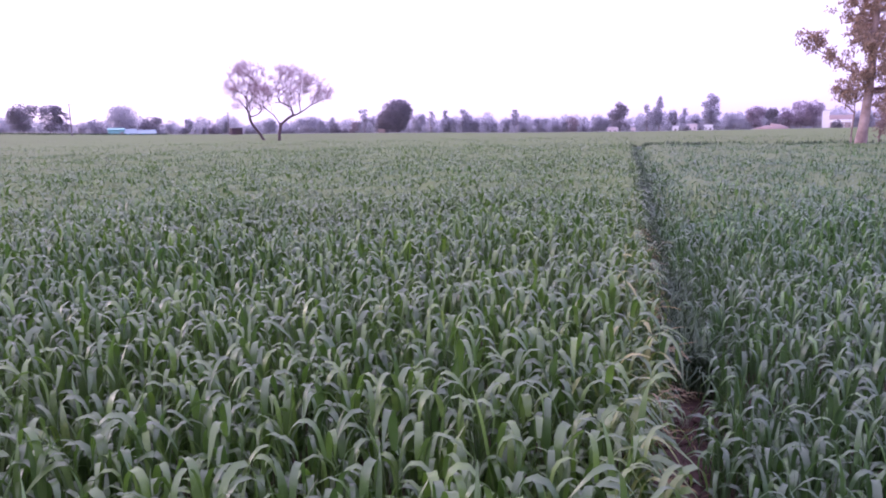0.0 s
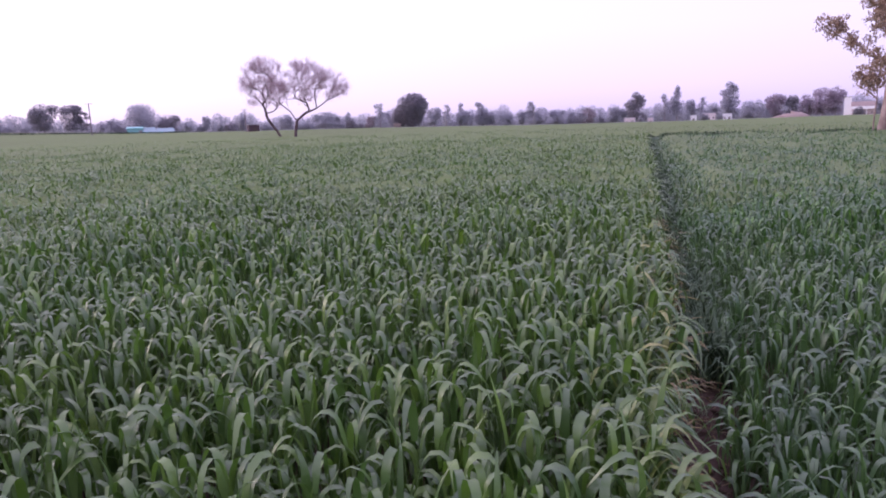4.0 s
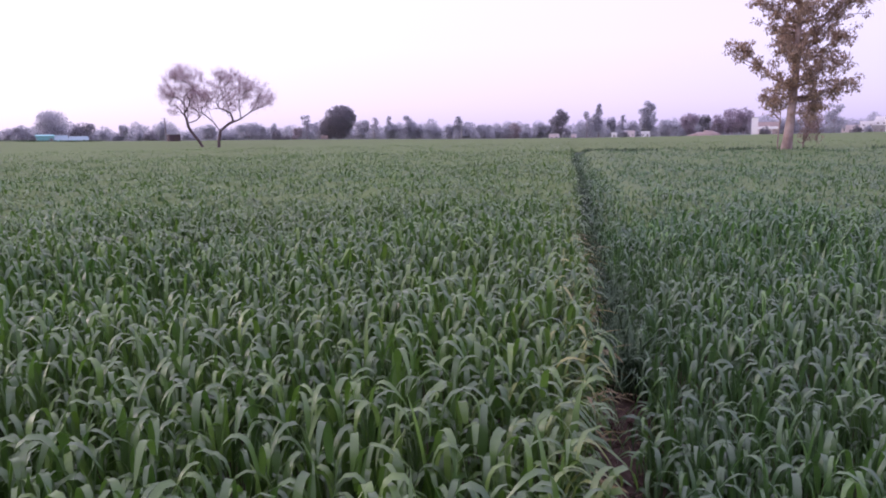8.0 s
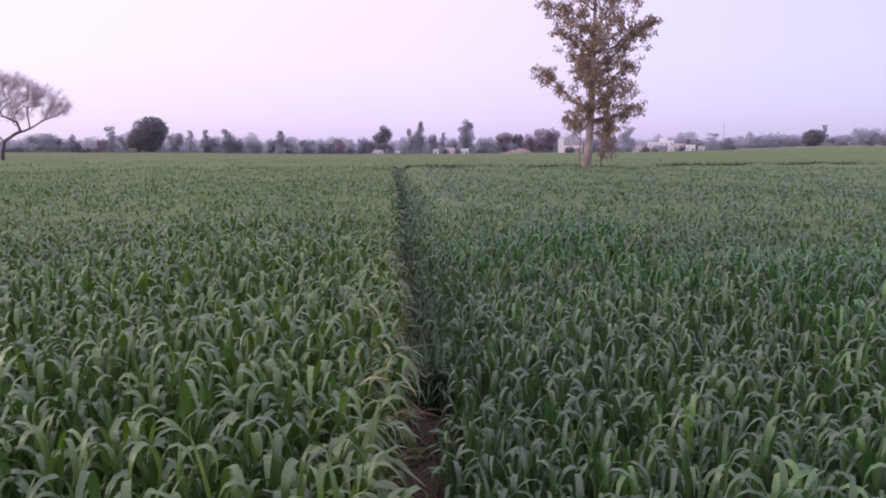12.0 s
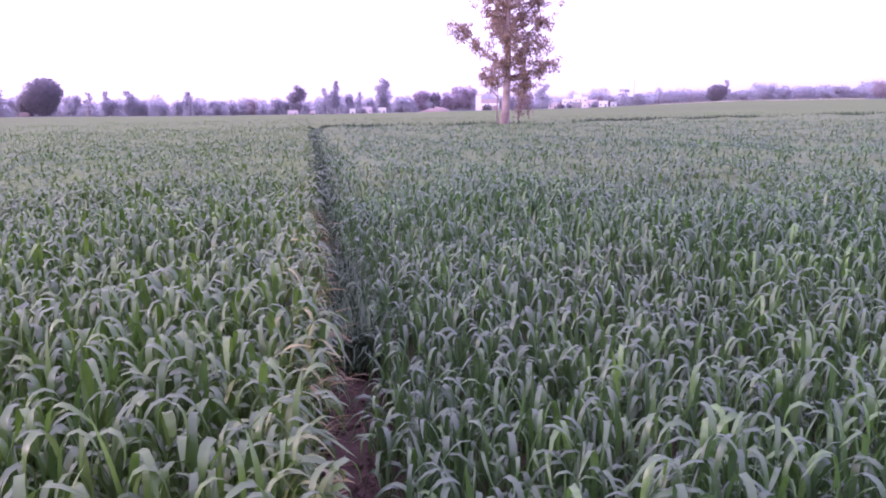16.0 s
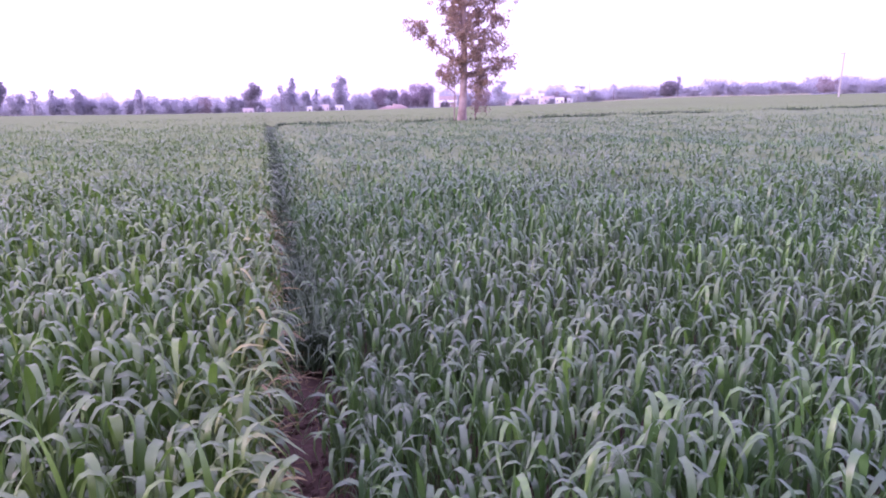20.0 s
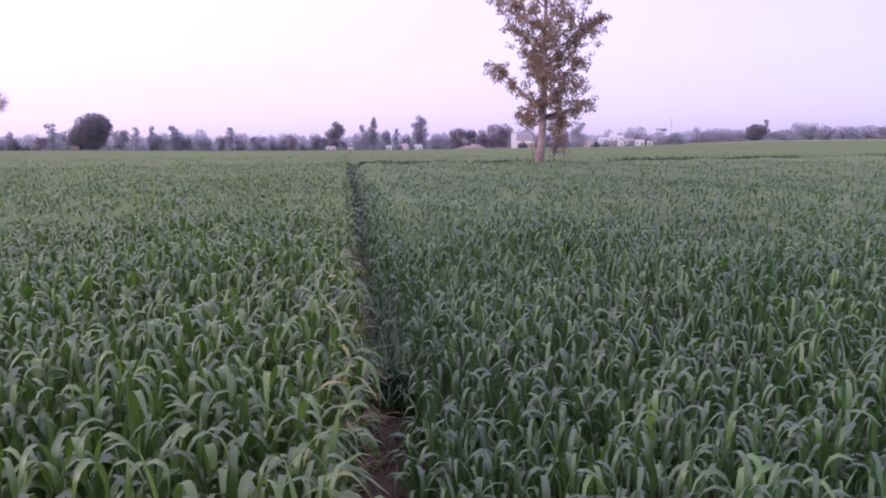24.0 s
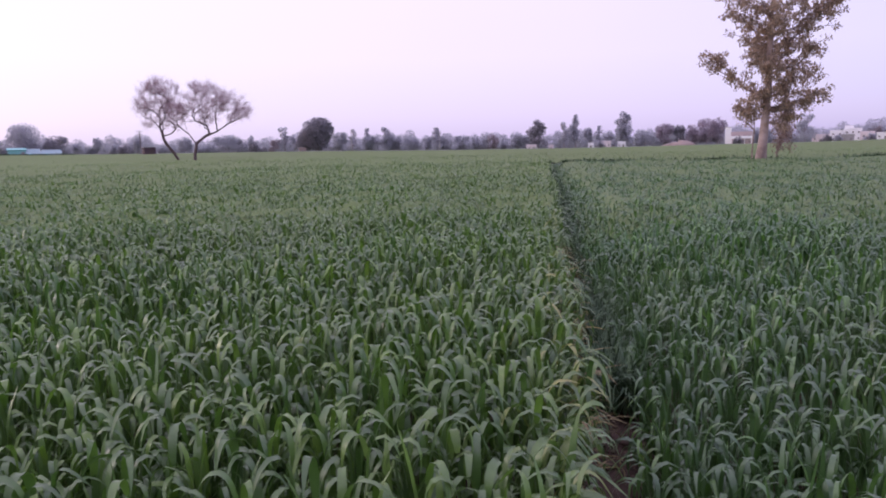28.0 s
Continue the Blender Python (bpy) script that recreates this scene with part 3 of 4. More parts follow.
TREE_LABEL = {"gum": "slender grey-green gum tree in the far tree belt", "broad": "round-crowned haze-pale tree in the far tree belt", "small": "small haze-pale tree in the far tree belt",
              "bush": "low dense bush before the far trees", "twig": "leafless grey-brown tree in the far tree belt", "woods": "dense dark grove at the field's far edge",
              "dark": "dense dark round-crowned mango tree on trunks", "column": "tall dense narrow gum in the far tree belt"}


def far_tree(kind, az, w, top, r=320, seed=None, leaf=None, label=""):
    """A tree of the far belt at bearing az; w and top are its width and height in metres."""
    rng = np.random.default_rng(seed if seed is not None else int(abs(az) * 100 + w * 10))
    x, y, z = place(az, r)
    ob = empty("tree" if kind != "bush" else "bush", x, y, z)
    blobs, trunk_h = [], 0.3 * top
    if kind == "gum":
        trunk_h = 0.3 * top
        m = max(4, int(top / 1.6))
        for i in range(m):
            u = i / (m - 1)
            taper = 1.25 - 0.8 * u
            blobs.append(((rng.normal(0, w * 0.16), rng.normal(0, w * 0.16), top * (0.24 + 0.64 * u)), (w * rng.uniform(0.3, 0.5) * taper, w * 0.36 * taper, top * rng.uniform(0.08, 0.13))))
        blobs.append(((rng.normal(0, w * 0.1), 0, top * 0.92), (w * 0.17, w * 0.17, top * 0.07)))
        n = 110
    elif kind == "column":
        trunk_h = 0.25 * top
        for i in range(8):
            u = rng.random()
            wide = w * rng.uniform(0.2, 0.34) * (1.15 - 0.35 * u)
            blobs.append(((rng.normal(0, w * 0.16), rng.normal(0, w * 0.12), top * (0.2 + 0.66 * u)), (wide, wide, top * rng.uniform(0.09, 0.15))))
        blobs += [((0.02 * w, 0, top * 0.62), (w * 0.34, w * 0.32, top * 0.26)), ((-0.1 * w, 0, top * 0.90), (w * 0.22, w * 0.22, top * 0.10)), ((0.12 * w, 0, top * 0.82), (w * 0.2, w * 0.2, top * 0.1)), ((-0.2 * w, 0, top * 0.27), (w * 0.34, w * 0.3, top * 0.17)), ((0.2 * w, 0, top * 0.2), (w * 0.28, w * 0.28, top * 0.13))]
        n = 260
    elif kind in ("bush", "woods"):
        trunk_h = 0.12 * top
        for i in range(7):
            u = rng.uniform(-0.42, 0.42)
            hh = top * rng.uniform(0.6, 1.0) * (1 - 0.6 * abs(u))
            blobs.append(((u * w, rng.normal(0, w * 0.1), hh * 0.5), (w * 0.18, w * 0.18, hh * 0.48)))
        blobs.append(((0, 0, top * 0.48), (w * 0.3, w * 0.25, top * 0.48)))
        n = 110
    else:
        low = 0.10 if kind != "dark" else 0.16
        blobs.append(((0, 0, 0.60 * top), (w * 0.40, w * 0.40, top * 0.36)))
        for i in range(6):
            a = rng.uniform(0, 6.28)
            blobs.append(((math.cos(a) * w * 0.30, math.sin(a) * w * 0.30, top * rng.uniform(0.32, 0.78)), (w * 0.2, w * 0.2, top * 0.16)))
        for i in range(3):
            blobs.append(((rng.uniform(-0.3, 0.3) * w, rng.normal(0, w * 0.1), top * (low + 0.12)), (w * 0.22, w * 0.2, top * 0.13)))
        n = 150
        if kind == "dark":
            blobs = [((0, 0, 0.58 * top), (w * 0.47, w * 0.45, top * 0.42)), ((-0.12 * w, 0, 0.36 * top), (w * 0.42, w * 0.4, top * 0.24)), ((0.1 * w, 0, 0.66 * top), (w * 0.38, w * 0.4, top * 0.34))]
            n = 460
            blobs.append(((0, 0, 0.22 * top), (w * 0.3, w * 0.3, top * 0.18)))
    targets = []
    for c, rr in blobs:
        targets += [tuple(q) for q in in_blob(rng, max(3, n // len(blobs)), c, rr, 0.8 if kind == "dark" else 0.45) if q[2] > 0.25]
    lean = rng.normal(0, 0.04 * top)
    spine = [(0, 0, -0.3), (lean * 0.4, 0, trunk_h), (lean, 0, top * 0.72)] if kind in ("gum", "broad", "small", "twig", "column") else [(0, 0, -0.3), (0.1, 0, trunk_h + 0.3)]
    P, par, tips = grow([spine], targets, rng, 0.08, 1.2)
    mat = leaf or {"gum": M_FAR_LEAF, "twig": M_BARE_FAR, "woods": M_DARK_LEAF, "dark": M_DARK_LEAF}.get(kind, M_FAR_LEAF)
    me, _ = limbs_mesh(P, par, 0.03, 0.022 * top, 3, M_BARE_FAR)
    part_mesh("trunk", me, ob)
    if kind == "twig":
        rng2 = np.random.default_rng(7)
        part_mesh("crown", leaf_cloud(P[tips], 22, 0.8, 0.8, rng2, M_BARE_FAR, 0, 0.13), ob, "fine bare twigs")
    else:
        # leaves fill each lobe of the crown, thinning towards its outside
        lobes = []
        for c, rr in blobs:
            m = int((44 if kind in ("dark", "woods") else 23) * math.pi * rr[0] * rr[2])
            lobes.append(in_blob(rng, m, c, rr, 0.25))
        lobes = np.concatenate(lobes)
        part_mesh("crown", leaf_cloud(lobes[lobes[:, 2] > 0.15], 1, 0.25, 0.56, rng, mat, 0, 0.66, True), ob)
    return tagged(ob, label or TREE_LABEL[kind], "tree" if kind != "bush" else "bush", group="far tree belt")


# ---- the gum trees in the field ----
def gum_tree():
    rng = np.random.default_rng(21)
    x0, y0 = 8.92, 31.36
    ob = empty("gum_tree", x0, y0, 0.0, -16.0)
    trunk = [(-0.04, 0, -0.2), (0.03, 0, 1.0), (0.09, 0, 1.8), (0.15, 0.05, 3.6), (0.13, 0.0, 6.0), (0.2, 0.1, 8.5), (0.25, 0.1, 13.0)]
    # limbs: where they leave the trunk, where they end (across, back, up), and how wide the foliage hangs round them
    low = [(3.0, -2.9, 0.1, 4.9, 0.34), (2.2, -1.4, 0.3, 2.8, 0.32), (2.3, -0.5, -0.6, 3.4, 0.4), (2.1, 1.3, 0.4, 2.2, 0.32), (2.4, 2.5, 0.0, 3.35, 0.40), (3.0, 1.2, -0.5, 3.7, 0.5), (3.4, 2.0, 0.3, 4.3, 0.45),
           (3.9, 2.2, -0.3, 5.2, 0.42), (4.2, -0.8, -0.5, 5.0, 0.45), (4.3, 1.2, 0.7, 5.5, 0.5), (3.6, 0.2, -1.4, 4.7, 0.45), (4.6, -0.1, 1.4, 5.9, 0.45)]
    high = [(4.9, -1.1, 0.5, 5.8, 0.4), (5.5, -2.0, -0.2, 6.8, 0.45), (6.5, -2.8, 0.3, 8.0, 0.4), (6.3, -0.7, -0.8, 7.3, 0.55), (5.0, 2.6, 0.0, 6.5, 0.45), (5.6, 3.2, 0.2, 7.0, 0.33), (5.8, 1.5, -0.5, 7.2, 0.5),
            (6.8, 2.3, 0.3, 8.5, 0.5), (5.4, 0.4, -1.5, 6.6, 0.5), (7.4, -1.5, 0.4, 9.0, 0.7), (7.8, 1.2, -0.6, 9.6, 0.7), (8.6, -0.8, 0.2, 10.6, 0.7), (9.2, 0.9, 0.2, 11.4, 0.7), (10.0, -0.3, -0.3, 12.4, 0.6)]
    lines, targets = [trunk], []
    for z0, xe, ye, ze, wide in low + high:
        a, b = Vector((0.13, 0.02, z0)), Vector((xe * 0.82 + 0.13, ye, ze - 0.08))
        bow = Vector((0, 0, 0.12 * (b - a).length))
        limb = [a, a.lerp(b, 0.35) - bow * 0.6, a.lerp(b, 0.7) + bow * 0.3, b]
        lines.append([tuple(q) for q in limb])
        reach = (b - a).length
        for i in range(int(10 + 12 * reach)):
            u = 0.25 + 0.75 * rng.random() ** 0.9
            k = min(2, int(u * 3))
            q = limb[k].lerp(limb[k + 1], min(1.0, u * 3 - k))
            d = Vector(rng.normal(0, 0.62, 3)) * wide
            d.z = d.z * 0.8 - 0.10 * wide
            targets.append(tuple(q + d))
    # short leafy shoots close to the trunk
    for i in range(100):
        z = rng.uniform(2.7, 9.5)
        targets.append((0.2 + rng.normal(0, 0.62), rng.normal(0, 0.6), z))
    P, par, tips = grow(lines, targets, rng, 0.09, 0.35)
    me, rad = limbs_mesh(P, par, 0.009, 0.175, 8, M_GUM_BARK)
    part_mesh("trunk", me, ob, "pale pinkish peeling trunk and limbs")
    part_mesh("crown", leaf_cloud(P[tips], 26, 0.24, 0.14, rng, M_GUM_LEAF, 1.3, 0.38), ob, "drooping olive-brown leaves")
    part_mesh("bole_flare", mesh_from(*flare(0.29, 0.172, 1.7), M_GUM_BARK, True), ob, "broad scarred foot of the trunk")
    tagged(ob, "tall olive-brown gum tree with a pale trunk in the wheat", "tree")
    # thin stems beside it
    for bx, by, lean, h, seed, leafm, lab in ((-0.36, 0.4, 0.05, 3.4, 31, M_GUM_LEAF, "thin young gum tree close beside a thick trunk"),
                                               (0.62, 2.6, 0.2, 3.6, 32, M_BROWN_LEAF, "thin tree with withered brown leaves behind the gum")):
        rng = np.random.default_rng(seed)
        a = radians(-16.0)
        sx, sy = x0 + bx * math.cos(a) - by * math.sin(a), y0 + bx * math.sin(a) + by * math.cos(a)
        s = empty("gum_sapling", sx, sy, 0.0, -16.0)
        blobs = [((-0.15, 0, h * 0.78), (0.4, 0.4, h * 0.16), 16), ((-0.3, 0, h * 0.62), (0.42, 0.4, h * 0.10), 12)] if seed == 31 else [((0.25, 0, h * 0.42), (0.5, 0.5, h * 0.26), 55), ((0.15, 0, h * 0.78), (0.4, 0.5, h * 0.16), 22)]
        targets = []
        for c, rr, n in blobs:
            targets += [tuple(q) for q in in_blob(rng, n, c, rr, 0.2)]
        P, par, tips = grow([[(0, 0, -0.2), (lean * 0.3, 0, h * 0.4), (lean, 0, h * 0.95)]], targets, rng, 0.1, 0.3)
        me, _ = limbs_mesh(P, par, 0.007, 0.034, 6, M_GUM_BARK)
        part_mesh("trunk", me, s)
        part_mesh("crown", leaf_cloud(P[tips], 15 if seed == 32 else 12, 0.3, 0.14, rng, leafm, 0.9, 0.3), s)
        tagged(s, lab, "tree")


def flare(r0, r1, h):
    """An uneven, widening foot of a trunk."""
    n, k = 18, 9
    rng = np.random.default_rng(5)
    lob = 1 + 0.12 * np.sin(np.arange(n) * 2 * np.pi / n * 4 + 0.6) + rng.normal(0, 0.025, n)
    v = []
    for i in range(k):
        s = i / (k - 1)
        r = r1 + (r0 - r1) * (1 - s) ** 2.2
        for j in range(n):
            a = 2 * np.pi * j / n
            q = 1 + (lob[j] - 1) * (1 - s)
            v.append((r * q * math.cos(a) - 0.05 + 0.12 * s, r * q * math.sin(a), -0.1 + (h + 0.1) * s))
    f = [(i * n + j, i * n + (j + 1) % n, (i + 1) * n + (j + 1) % n, (i + 1) * n + j) for i in range(k - 1) for j in range(n)]
    return v, f


gum_tree()


# ---- two leafless trees far out in the field ----
def bare_tree(x, y, seed, lines, blobs, r_max, label):
    rng = np.random.default_rng(seed)
    ob = empty("leafless_tree", x, y, 0.0, 29.0)
    targets = []
    for c, rr, n in blobs:
        targets += [tuple(q) for q in in_blob(rng, n, (c[0], c[1], c[2] * 1.07), rr, 0.25)]
    P, par, tips = grow(lines, targets, rng, 0.12, 0.3)
    me, _ = limbs_mesh(P, par, 0.0065, r_max, 5, M_MID_BARK, 1.85)
    part_mesh("trunk", me, ob, "bent dark trunk and limbs")
    t = P[tips]
    k = 28
    c = np.repeat(t, k, 0)
    cen = np.array(blobs[0][0])
    d = rng.normal(0, 1, (len(c), 3)) + (c - np.array([cen[0], cen[1], 2.5])) * 0.35
    d /= np.linalg.norm(d, axis=1)[:, None]
    L = rng.uniform(0.3, 0.75, len(c))[:, None]
    c = c + rng.normal(0, 0.10, c.shape)
    s = np.cross(d, rng.normal(0, 1, d.shape))
    s /= np.linalg.norm(s, axis=1)[:, None]
    w = 0.005
    v = np.stack([c - s * w, c + s * w, c + d * L + s * w * 0.4, c + d * L - s * w * 0.4], 1).reshape(-1, 3)
    part_mesh("twig_crown", mesh_from(v, np.arange(len(v)).reshape(-1, 4), M_TWIG), ob, "haze of fine pinkish-brown twigs")
    tagged(ob, label, "tree", group="leafless trees")


bare_tree(-35.84, 62.98, 41, [[(0, 0, -0.2), (-0.75, 0, 1.1), (-1.55, 0, 2.3), (-1.85, 0, 3.8), (-1.8, 0, 5.2)], [(-1.85, 0, 3.6), (-2.8, 0.3, 4.8)], [(-1.85, 0, 3.9), (-0.9, -0.3, 5.0)]],
          [((-1.8, 0, 5.9), (2.2, 2.0, 1.9), 150), ((-3.2, 0, 5.2), (1.0, 1.2, 1.0), 45), ((-0.6, 0, 5.0), (1.1, 1.2, 1.2), 50), ((-1.6, 0, 7.0), (1.5, 1.4, 0.9), 50), ((-2.3, 0, 3.9), (1.3, 1.0, 0.6), 24), ((-0.9, 0, 3.7), (0.9, 0.9, 0.6), 18)],
          0.14, "leafless tree leaning over with a bent dark trunk")
bare_tree(-33.88, 61.58, 42, [[(0, 0, -0.2), (0.15, 0, 1.0), (0.3, 0, 2.0)], [(0.3, 0, 2.0), (-0.3, 0.2, 2.9), (-1.2, 0.2, 3.7), (-1.9, 0.1, 4.0)], [(0.3, 0, 2.0), (1.2, 0, 2.7), (2.3, 0, 3.15), (3.4, 0.1, 3.9), (4.8, 0, 4.5)],
          [(1.6, 0, 2.85), (1.3, 0.2, 4.0), (0.9, 0, 5.2)], [(2.3, 0, 3.15), (2.2, -0.3, 4.4), (2.4, 0, 5.6)]],
          [((1.6, 0, 5.5), (2.2, 1.8, 1.7), 150), ((3.6, 0, 5.1), (1.8, 1.5, 1.4), 90), ((-0.8, 0, 4.6), (1.3, 1.3, 1.1), 60), ((1.2, 0, 6.6), (1.3, 1.2, 0.7), 40), ((4.6, 0, 4.6), (0.9, 0.9, 0.7), 30), ((1.3, 0, 3.9), (1.2, 0.9, 0.5), 24)],
          0.15, "leafless forked tree with a wide spreading crown")


# ---- poles ----
def pole(az, r, h, lean=0.0, mat=M_CONCRETE, label="grey concrete electricity pole in the wheat", arms=1):
    x, y, z = place(az, r)
    ob = empty("utility_pole", x, y, z, -az)
    part("shaft", rod((0, 0, -0.3), (lean, 0, h), 0.16, 0.10, 10), mat, ob)
    for i in range(arms):
        zz = h - 0.35 - 0.7 * i
        lx = lean * zz / h
        part("crossarm", box(1.5, 0.1, 0.1, lx, -0.12, zz, 0.01), M_STEEL, ob, "iron crossarm")
        for dx in (-0.65, 0.0, 0.65):
            part("insulator", rod((lx + dx, -0.12, zz + 0.1), (lx + dx, -0.12, zz + 0.32), 0.06, 0.04, 8), M_WHITE, ob, "pale porcelain insulator")
    return tagged(ob, label, "pole", group="utility poles")


pole(-43.6, 175, 7.6, 0.0, M_WOODPOLE, "grey electricity pole with forked top before far gums", 1)
pole(-32.55, 180, 6.0, 0.0, M_WOODPOLE, "grey electricity pole with crossarms beside a brick hut", 2)
pole(43.75, 138, 8.0, 0.3, M_CONCRETE, "leaning pale concrete pole in the green wheat", 1)
pole(26.02, 330, 12.0, 0.3, M_STEEL, "tall thin iron mast above far trees", 1)
pole(27.95, 300, 5.4, 0.0, M_WOODPOLE, "thin grey pole in front of far trees", 1)
pole(-16.4, 300, 8.6, 0.0, M_CONCRETE, "thin pale pole among far gum trees", 1)
pole(-9.1, 300, 8.0, 0.0, M_CONCRETE, "thin pale pole before far trees", 1)


# ---- huts and houses along the far edge ----
def window(ob, x, y, z, w, h):
    win = part("window", box(w, 0.12, h, x, y, z), M_DARKGAP, ob, "dark unlit window")
    part("sill", box(w + 0.2, 0.2, 0.08, x, y - 0.06, z - 0.08), M_GREYWALL, win)


def house(az, r, w, h, depth, wall, label, storeys=1, cols=3, roof="flat", door=True, turn=0.0, name="house"):
    x, y, z = place(az, r)
    ob = empty(name, x, y, z, -az + turn)
    part("wall", box(w, depth, h, 0, 0, -0.3, 0.02), wall, ob)
    if roof == "flat":
        part("roof", box(w + 0.4, depth + 0.4, 0.16, 0, 0, h - 0.3), wall, ob, "flat roof slab")
        part("parapet", box(w + 0.1, 0.15, 0.5, 0, -depth / 2, h - 0.14), wall, ob)
    else:
        bm = bmesh.new()
        e = 0.3
        v = [bm.verts.new(q) for q in ((-w / 2 - e, -depth / 2 - e, h - 0.3), (w / 2 + e, -depth / 2 - e, h - 0.3), (w / 2 + e, depth / 2 + e, h - 0.3), (-w / 2 - e, depth / 2 + e, h - 0.3), (-w / 2 - e, 0, h + 0.6), (w / 2 + e, 0, h + 0.6))]
        for q in ((0, 1, 5, 4), (2, 3, 4, 5), (1, 2, 5), (3, 0, 4), (3, 2, 1, 0)):
            bm.faces.new([v[k] for k in q])
        part("roof", bm, roof, ob, "sloping sheet roof")
    sh = (h - 0.2) / storeys
    for s in range(storeys):
        for c in range(cols):
            cx = (c + 0.5) / cols * w - w / 2
            if s == 0 and door and c == cols // 2:
                part("door", box(0.85, 0.12, min(1.9, h * 0.72), cx, -depth / 2 - 0.01, -0.28), M_DARKGAP, ob, "dark doorway")
            else:
                window(ob, cx, -depth / 2 - 0.01, s * sh + 0.55 * sh - 0.3, min(0.7, w / cols * 0.3), min(0.8, sh * 0.24))
    return tagged(ob, label, "house" if name == "house" else name.replace("_", " "), group="far village")


def village():
    # turquoise shed with pale sheeting
    x, y, z = place(-39.6, 230)
    ob = empty("farm_shed", x, y, z, 39.6)
    part("wall", box(4.4, 4, 2.1, -4.2, 0, -0.3, 0.02), M_TEAL, ob, "turquoise sheet wall")
    part("roof", prism(5.0, 4.6, 0.12, 0.45, -4.2, 0, 1.8), M_TEAL, ob, "low-pitched turquoise sheet roof")
    part("door", box(0.9, 0.12, 1.5, -2.7, -2.0, -0.28), M_DARKGAP, ob)
    for px in (-6.2, -4.8, -3.4):
        part("batten", box(0.09, 0.08, 1.95, px, -2.03, -0.28), M_PALEBLUE, ob, "pale wall batten")
    tagged(ob, "turquoise sheet-walled farm shed beside pale tarpaulin tents", "shed", group="far village")
    for dx, w, h in ((-0.2, 3.6, 2.3), (4.3, 5.4, 2.0)):
        x, y, z = place(-39.6 + math.degrees(dx / 230), 229)
        ob = empty("tarpaulin_tent", x, y, z, 39.6)
        part("cover", prism(w, 3.4, 0.9, h - 0.9, 0, 0, -0.2), M_PALEBLUE, ob)
        part("flap", box(0.7, 0.06, 0.9, -w * 0.2, -1.72, -0.2), M_TEAL, ob, "turquoise door flap")
        part("ridge_pole", rod((-w / 2 - 0.2, 0, h - 0.2), (w / 2 + 0.2, 0, h - 0.2), 0.05, 0.05, 6), M_WOODPOLE, ob)
        tagged(ob, "low pale blue tarpaulin tent beside a turquoise shed", "tent", group="far village")
    # brick pump hut
    x, y, z = place(-32.0, 172)
    ob = empty("brick_hut", x, y, z, 32.0 + 12)
    part("wall", box(2.5, 2.3, 2.2, 0, 0, -0.3, 0.02), M_BRICK, ob)
    part("roof", box(2.8, 2.6, 0.14, 0, 0, 1.9), M_GREYWALL, ob)
    part("door", box(0.85, 0.1, 1.6, 0.3, -1.15, -0.28), M_DARK_BARK, ob, "dark plank door")
    tagged(ob, "small dark red-brick hut with a plank door in the wheat", "hut", group="far village")
    house(-20.4, 247, 2.4, 1.3, 2.5, M_STRAW, "low mud-brown hut beside a dark round tree", 1, 1, "flat", True, 0, "hut")
    house(-1.5, 300, 4.2, 2.2, 4, M_PINK, "low pale pinkish hut under a spreading tree", 1, 2)
    house(0.1, 300, 2.0, 2.0, 3, M_PINK, "low pale pinkish hut under a spreading tree", 1, 1)
    house(3.3, 310, 2.4, 2.4, 3, M_WHITE, "small whitewashed hut before far trees", 1, 1)
    house(4.4, 312, 5.2, 3.0, 4, M_PINK, "low pale house half hidden by far trees", 1, 3)
    house(5.7, 315, 3.6, 2.6, 4, M_WHITE, "low whitewashed house under a tall tree", 1, 2)
    # rose and white house with a stair tower
    ob = house(14.6, 285, 7.2, 4.6, 6, M_ROSE, "rose and white two-storey house with verandah and stair tower", 2, 4)
    part("stair_tower", box(2.2, 4.0, 7.0, -4.7, 0, -0.3, 0.02), M_WHITE, ob, "white stair tower")
    part("tower_cap", box(2.5, 4.3, 0.14, -4.7, 0, 6.7), M_GREYWALL, ob)
    part("balcony", box(7.4, 1.2, 0.16, 0, -3.6, 2.4), M_WHITE, ob, "pinkish balcony slab")
    part("balcony_rail", box(7.4, 0.08, 0.8, 0, -4.15, 2.56), M_WHITE, ob)
    for px in (-3.4, -1.1, 1.1, 3.4):
        part("column", box(0.25, 0.25, 2.7, px, -4.0, -0.3), M_WHITE, ob)
    house(19.9, 330, 6.5, 3.2, 6, M_PINK, "pinkish low village house with flat roof", 1, 3)
    house(20.9, 338, 5.0, 4.6, 6, M_WHITE, "whitewashed two-storey village house with flat roof", 2, 2)
    ob = house(21.9, 340, 6.5, 5.2, 6, M_WHITE, "whitewashed village house with a roof room", 2, 3)
    part("roof_room", box(3.4, 4.0, 1.8, -1.4, 0, 4.9, 0.02), M_WHITE, ob, "white roof room")
    house(21.6, 300, 4.2, 2.4, 4, M_GREYWALL, "low grey cement store before village houses", 1, 2)
    house(22.8, 334, 5.0, 3.6, 5, M_PINK, "low pink village house between whitewashed ones", 1, 2)
    house(23.7, 330, 4.2, 2.8, 5, M_WHITE, "low whitewashed village house with parapet", 1, 2)
    house(24.5, 335, 2.8, 2.2, 4, M_WHITE, "low whitewashed village hut", 1, 1, "flat", False)
    house(34.3, 330, 2.1, 1.9, 2.5, M_WHITE, "tiny whitewashed hut in the far fields", 1, 1)
    # straw heap
    x, y, z = place(10.0, 285)
    rng = np.random.default_rng(9)
    n, k = 26, 8
    v = []
